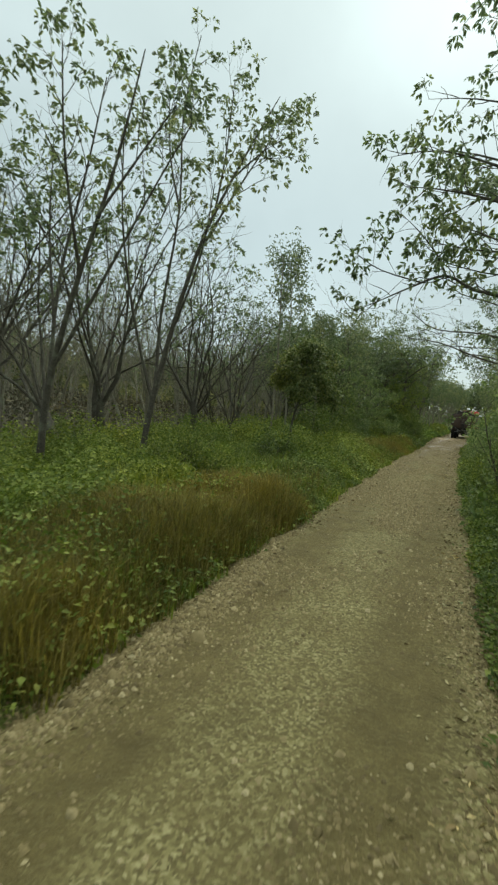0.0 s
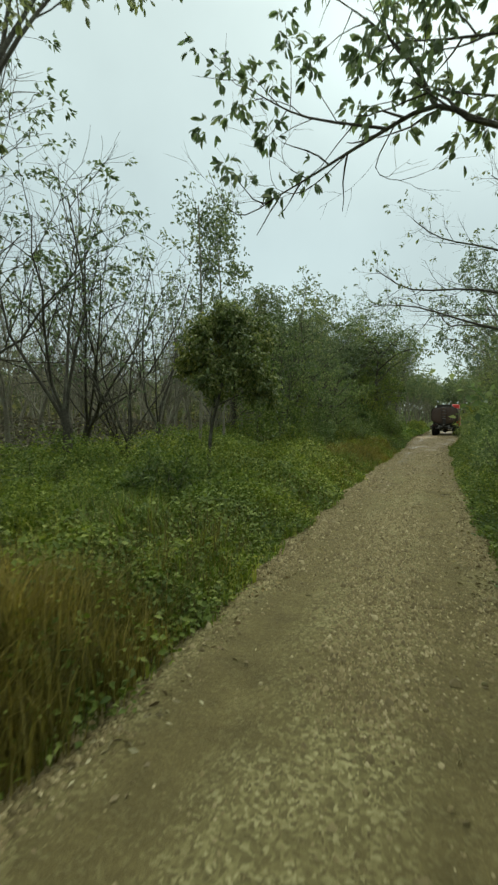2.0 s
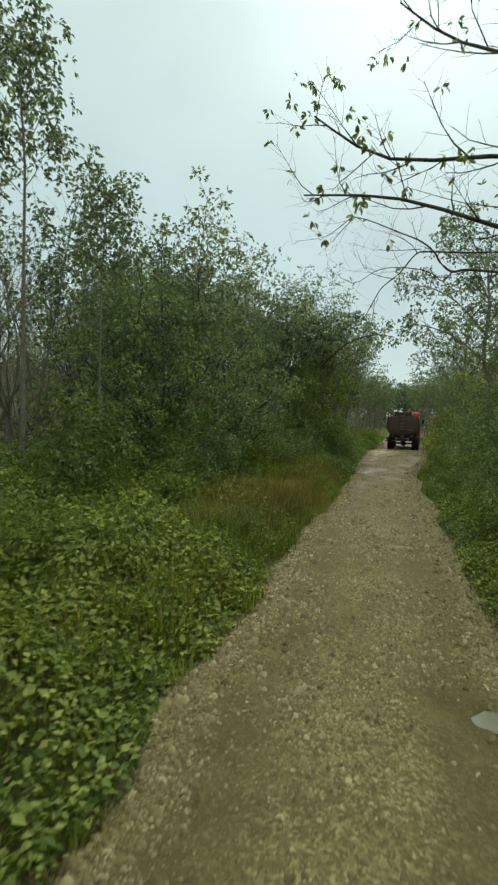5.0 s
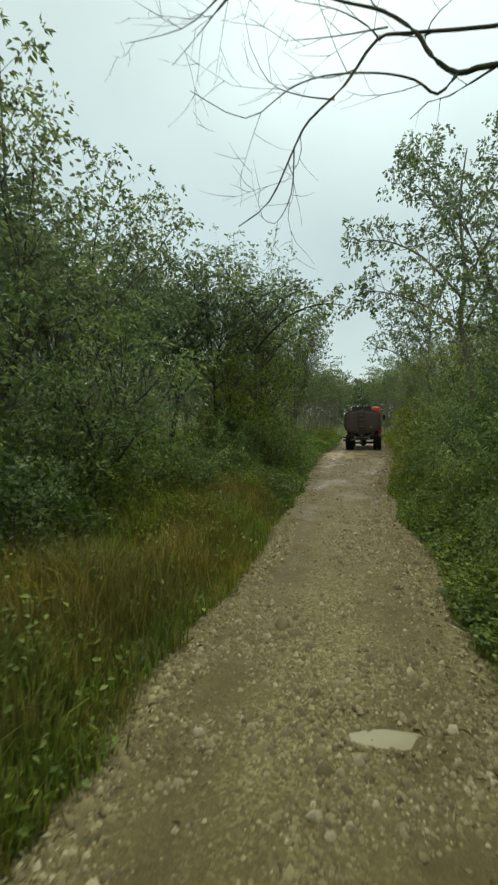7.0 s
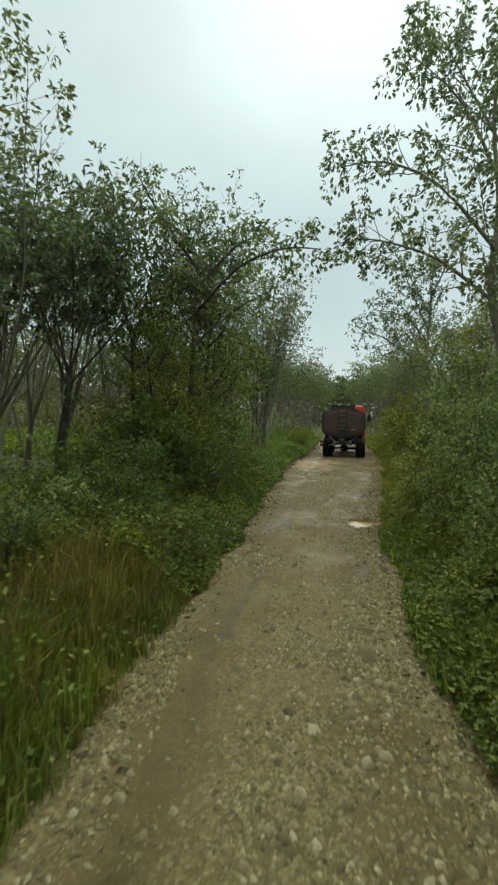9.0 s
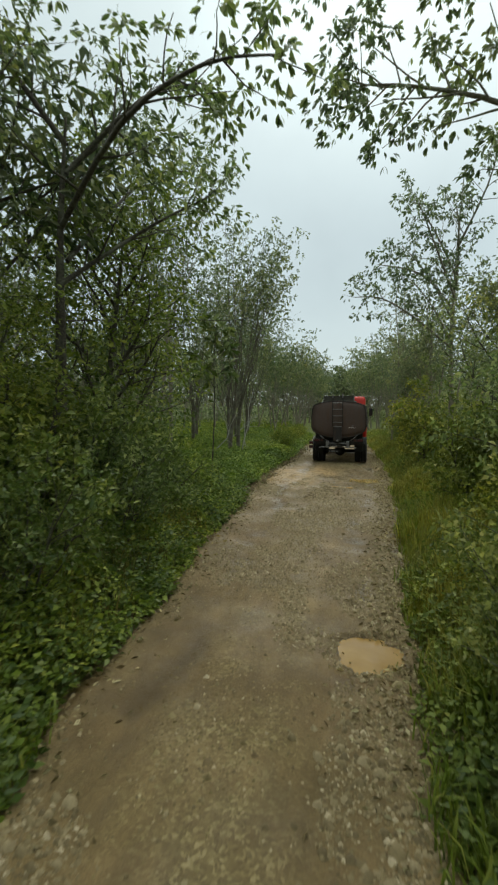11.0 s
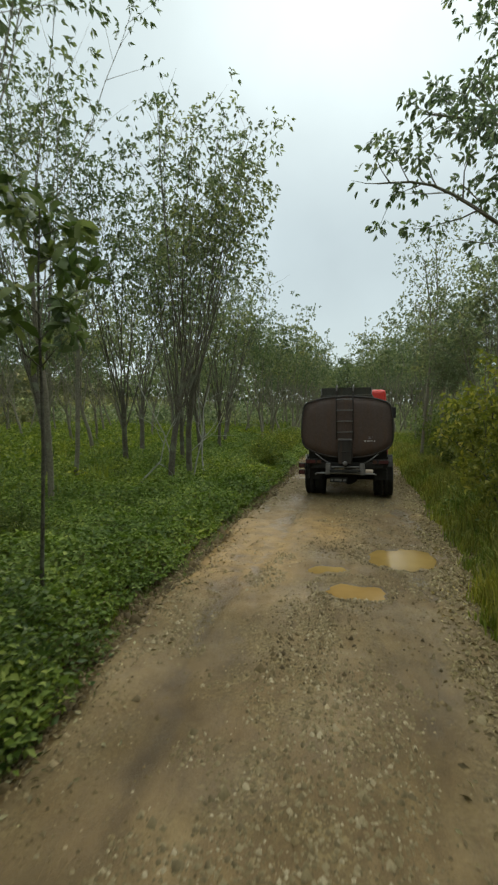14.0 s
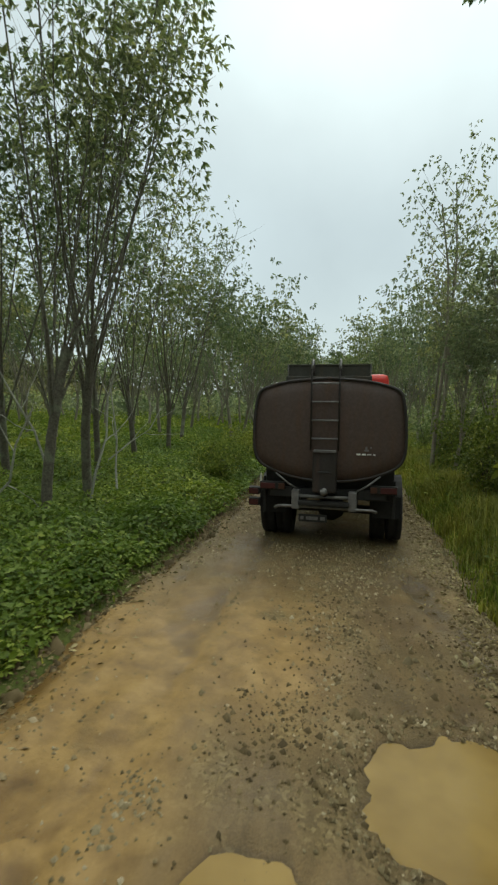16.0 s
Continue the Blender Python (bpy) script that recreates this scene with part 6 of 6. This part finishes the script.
def tank_lorry():
    lorry = new("tank_lorry")
    back = -1.12
    tank = part("tank", loft([(back - 0.05, 0.4), (back - 0.035, 0.2), (back - 0.005, 0.03), (back + 0.05, 0.0), (2.9, 0.0), (2.98, 0.04), (3.0, 0.15)]), TANK, lorry, "dull maroon tank with rounded ends and grime", True)
    rim_bm = bmesh.new()
    rings = [[rim_bm.verts.new((tank_ring(i, k)[0], y, tank_ring(i, k)[1])) for k in range(len(ROUND))] for y, i in ((back - 0.02, 0.03), (back - 0.034, 0.008), (back - 0.02, -0.012), (back + 0.05, -0.012), (back + 0.06, 0.01))]
    for a, b in zip(rings, rings[1:]):
        for k in range(len(ROUND)):
            rim_bm.faces.new((a[k], a[(k + 1) % len(ROUND)], b[(k + 1) % len(ROUND)], b[k]))
    part("rim_band", rim_bm, TANK_DARK, tank, "dark welded rim round the tank's end", True)
    for y in (0.2, 1.6):
        band = bmesh.new()
        rr = [[band.verts.new((tank_ring(i, k)[0], yy, tank_ring(i, k)[1])) for k in range(len(ROUND))] for yy, i in ((y, -0.002), (y, -0.012), (y + 0.07, -0.012), (y + 0.07, -0.002))]
        for a, b in zip(rr, rr[1:]):
            for k in range(len(ROUND)):
                band.faces.new((a[k], a[(k + 1) % len(ROUND)], b[(k + 1) % len(ROUND)], b[k]))
        part("band", band, TANK_DARK, tank, "", True)
    # lettering too worn to read, and a faded emblem
    for x0, x1, z0, z1 in ((0.44, 0.5, 1.56, 1.585), (0.52, 0.58, 1.56, 1.585), (0.6, 0.66, 1.565, 1.585), (0.69, 0.72, 1.56, 1.58)):
        part("lettering", block(x0, back - 0.06, z0, x1, back - 0.02, z1, 0), WHITE, tank, "worn white lettering")
    for x0, x1, z0, z1 in ((0.55, 0.62, 1.62, 1.645), (0.57, 0.6, 1.645, 1.69), (0.64, 0.66, 1.66, 1.69)):
        part("emblem", block(x0, back - 0.06, z0, x1, back - 0.02, z1, 0), STEEL, tank, "faded pale emblem")
    # ladder up the back
    ladder = part("ladder", rod([(-0.25, back - 0.1, 1.62), (-0.25, back - 0.1, 2.78), (-0.25, back + 0.02, 2.98), (-0.25, back + 0.16, 2.98), (-0.25, back + 0.18, 2.74)], 0.015), TANK_DARK, lorry, "dark steel ladder up the tank's back", True)
    part("rail", rod([(0.17, back - 0.1, 1.62), (0.17, back - 0.1, 2.78), (0.17, back + 0.02, 2.98), (0.17, back + 0.16, 2.98), (0.17, back + 0.18, 2.74)], 0.015), TANK_DARK, ladder, "", True)
    for x in (-0.25, 0.17):
        part("handhold", rod([(x, back - 0.06, 2.86), (x, back + 0.0, 2.97), (x, back + 0.08, 3.0), (x, back + 0.16, 2.98)], 0.02), STEEL, ladder, "rubbed pale handhold", True)
    for z in (1.8, 2.08, 2.36, 2.64):
        part("rung", rod([(-0.25, back - 0.1, z), (0.17, back - 0.1, z)], 0.014), STEEL, ladder, "rung worn bright by boots", True)
    for z in (1.7, 2.5):
        for x in (-0.25, 0.17):
            part("bracket", rod([(x, back - 0.1, z), (x, back - 0.01, z)], 0.012), TANK_DARK, ladder)
    # valve box below the ladder
    vbox = part("valve_box", block(-0.21, back - 0.2, 0.98, 0.15, back + 0.02, 1.62, 0.03), TANK_DARK, lorry, "grimy steel box below the ladder")
    part("lid_edge", block(-0.2, back - 0.225, 1.6, 0.14, back - 0.1, 1.632, 0.006), STEEL, vbox, "scuffed bright lid edge")
    part("hinge", rod([(-0.12, back - 0.21, 1.3), (0.06, back - 0.21, 1.3)], 0.012), CHASSIS, vbox)
    part("valve", turned([(0.001, -0.12), (0.05, -0.12), (0.055, -0.07), (0.04, -0.05), (0.04, 0.06), (0.07, 0.07), (0.07, 0.1), (0.001, 0.1)], (-0.02, back - 0.26, 1.02), "y", 20), STEEL, lorry, "worn steel outlet valve", True)
    part("hose_pipe", rod([(-0.02, back - 0.2, 1.0), (-0.02, back - 0.1, 0.9), (-0.02, back + 0.3, 0.86), (-0.02, back + 0.8, 0.9)], 0.05, 10), CHASSIS, lorry, "", True)
    # walkway and hatch boxes on top
    part("walkway", block(-0.68, back + 0.12, 2.66, 0.64, 2.6, 2.76, 0.015), TANK_OLIVE, lorry, "dark walkway along the top")
    box = part("hatch_box", block(-0.66, back + 0.2, 2.74, 0.62, back + 0.95, 2.93, 0.025), TANK_OLIVE, lorry, "low olive box across the walkway")
    part("lid", block(-0.67, back + 0.19, 2.92, 0.63, back + 0.96, 2.945, 0.006), TANK_OLIVE, box)
    for x in (-0.67, 0.61):
        part("end_plate", block(x, back + 0.18, 2.7, x + 0.02, back + 0.98, 2.95, 0.004), STEEL, box, "rubbed bright edge of the box")
    # straps from the tank's belly down to the frame
    for s in (-1, 1):
        part("strap", rod([(s * 0.8, back - 0.02, 1.24), (s * 0.6, back - 0.03, 1.08), (s * 0.42, back + 0.02, 0.97)], 0.014), STEEL, lorry, "thin diagonal steel strap", True)
    for y in (0.7, 1.8):
        part("hatch", turned([(0.001, 0.14), (0.2, 0.13), (0.22, 0.1), (0.24, 0.1), (0.24, 0.0)], (0, 0, 0), "x", 20), TANK_DARK, lorry).matrix_basis = pose(-0.05, y, 2.76, 0, -90, 0)
    # cradle and frame
    for x in (-0.42, 0.42):
        part("frame_rail", block(x - 0.05, back + 0.05, 0.72, x + 0.05, 4.9, 0.98, 0.012), CHASSIS, lorry, "dirty black chassis rail")
        for y in (-0.6, 0.6, 1.9, 2.8):
            part("cradle", block(x - 0.22, y - 0.06, 0.96, x + 0.22, y + 0.06, 1.3, 0.015), CHASSIS, lorry)
    # added sheet: closes the gap under the tank and keeps it dark
    part("splash_panel", block(-1.02, back + 0.3, 0.8, 1.02, back + 0.34, 1.32, 0.01), CHASSIS, lorry, "muddy black apron added to darken the gap under the tank")
    part("cross_member", block(-0.9, back + 0.04, 0.86, 0.9, back + 0.16, 1.0, 0.012), CHASSIS, lorry)
    part("axle", rod([(-0.95, 0, 0.49), (0.95, 0, 0.49)], 0.075, 12), CHASSIS, lorry, "", True)
    part("axle_housing", turned([(0.001, -0.25), (0.14, -0.2), (0.23, -0.05), (0.23, 0.05), (0.14, 0.2), (0.001, 0.25)], (0, 0, 0.5), "x", 18), CHASSIS, lorry, "", True)
    # rear bar on two hangers
    bumper = part("rear_bumper", rod([(-0.8, back - 0.1, 0.7), (-0.74, back - 0.12, 0.735), (-0.3, back - 0.12, 0.745), (0.3, back - 0.12, 0.735), (0.7, back - 0.12, 0.73), (0.76, back - 0.1, 0.7)], 0.022, 10), STEEL, lorry, "scuffed steel bumper bar", True)
    part("step_plate", block(-0.42, back - 0.2, 0.78, 0.36, back - 0.05, 0.84, 0.01), CHASSIS, bumper)
    for x in (-0.47, 0.4):
        part("hanger", block(x - 0.06, back - 0.14, 0.7, x + 0.06, back + 0.1, 0.99, 0.012), STEEL, bumper, "scuffed pale hanger")
    part("cross_tube", rod([(-0.42, back - 0.1, 0.9), (0.36, back - 0.1, 0.9)], 0.028, 10), STEEL, bumper, "", True)
    plate = part("number_plate", block(-0.42, back - 0.1, 0.5, 0.02, back - 0.085, 0.62, 0.004), CHASSIS, lorry, "dirty black plate hung below the bar")
    for x0, x1 in ((-0.39, -0.34), (-0.3, -0.12), (-0.08, -0.01)):
        part("plate_bar", block(x0, back - 0.104, 0.535, x1, back - 0.098, 0.585, 0), STEEL, plate, "worn pale bar")
    # mudguards, lamps and side boxes
    for s in (-1, 1):
        guard = bmesh.new()
        prev = None
        for k in range(13):
            a = math.pi * (0.04 + 0.92 * k / 12)
            y, z = 0.62 * math.cos(a), 0.52 + 0.6 * math.sin(a)
            ring = [guard.verts.new((s * 0.66, y, z)), guard.verts.new((s * 1.17, y, z)), guard.verts.new((s * 1.17, y * 0.96, z - 0.025)), guard.verts.new((s * 0.66, y * 0.96, z - 0.025))]
            if prev:
                for j in range(4):
                    guard.faces.new((prev[j], prev[(j + 1) % 4], ring[(j + 1) % 4], ring[j]))
            prev = ring
        part("mudguard", guard, CHASSIS, lorry, "bent black mudguard")
        # no real flap: this added sheet stands for the dark space by the tyres
        part("mud_flap", block(s * 0.92 - 0.22, -0.68, 0.5, s * 0.92 + 0.22, -0.66, 0.86, 0.004), RUBBER, lorry, "added black sheet for the dark space by the tyres")
        lamp = part("tail_lamp", block(s * 0.86 - 0.2, back + 0.0, 0.96, s * 0.86 + 0.2, back + 0.08, 1.09, 0.012), CHASSIS, lorry, "dirty lamp cluster")
        part("lens", block(s * 0.93 - 0.12, back - 0.018, 0.98, s * 0.93 + 0.12, back + 0.0, 1.07, 0.008), LENS, lamp, "dull red lens")
        part("lens", block(s * 0.71 - 0.05, back - 0.018, 0.98, s * 0.71 + 0.05, back + 0.0, 1.07, 0.008), AMBER, lamp, "dull orange lens")
        for x, w in ((0.79, 0.26), (1.06, 0.26)):
            wheel(lorry, s * x, 0.0, w, 0.49, s)
        wheel(lorry, s * 0.98, 3.85, 0.27, 0.49, s)
        part("side_guard", block(s * 1.1 - 0.02, 0.9, 0.62, s * 1.1 + 0.02, 2.8, 0.72, 0.008), CHASSIS, lorry)
        part("stay", block(s * 1.02 - 0.02, back + 0.2, 0.55, s * 1.02 + 0.02, back + 0.26, 1.15, 0.006), CHASSIS, lorry)
    for z in (0.72, 0.9):
        box_ = part("marker_box", block(-1.28, back + 0.15, z - 0.06, -1.1, back + 0.3, z + 0.06, 0.012), CHASSIS, lorry, "small side box with a red face")
        part("face_plate", block(-1.27, back + 0.135, z - 0.045, -1.12, back + 0.15, z + 0.045, 0.004), LENS, box_)
    part("strip", block(-1.085, back + 0.12, 1.06, -1.06, back + 0.145, 1.2, 0), WHITE, lorry, "small white reflective strip")
    # cab
    cab_bm = block(-1.1, 3.3, 0.7, 1.1, 5.0, 3.0, 0.14)
    for v in cab_bm.verts:
        if v.co.z > 1.9:
            f = (v.co.z - 1.9) / 1.1
            v.co.x *= 1 - 0.07 * f
            if v.co.y > 4.2:
                v.co.y -= 0.22 * f
    cab = part("cab", cab_bm, CAB_RED, lorry, "bright red lorry cab", True)
    part("rear_window", block(-0.6, 3.285, 1.9, 0.6, 3.3, 2.5, 0.01), GLASS, cab, "dark rear window")
    part("windscreen", block(-0.9, 4.86, 1.75, 0.9, 4.9, 2.6, 0.01), GLASS, cab, "dark windscreen")
    for s in (-1, 1):
        part("door", block(s * 1.1 - 0.012, 3.55, 0.95, s * 1.1 + 0.012, 4.75, 1.85, 0.006), CAB_RED, cab)
        part("side_window", block(s * 1.075 - 0.02, 3.6, 1.92, s * 1.075 + 0.02, 4.6, 2.5, 0.01), GLASS, cab)
        arm = part("mirror_arm", rod([(s * 1.08, 4.7, 2.5), (s * 1.3, 4.85, 2.5), (s * 1.3, 4.85, 1.9), (s * 1.1, 4.75, 1.85)], 0.012), CHASSIS, cab)
        part("mirror", block(s * 1.31 - 0.09, 4.78, 2.0, s * 1.31 + 0.09, 4.86, 2.4, 0.03), CHASSIS, arm, "black door mirror")
    part("front_bumper", block(-1.1, 4.85, 0.45, 1.1, 5.12, 0.75, 0.04), CHASSIS, lorry)
    return tagged(lorry, "old maroon tank lorry with red cab on the track", "lorry")


lorry = tank_lorry()
lorry.matrix_basis = pose(-0.05, 59.7, float(road_z(-0.05, 59.7)) - 0.02, 0, -1.4, -4.0)
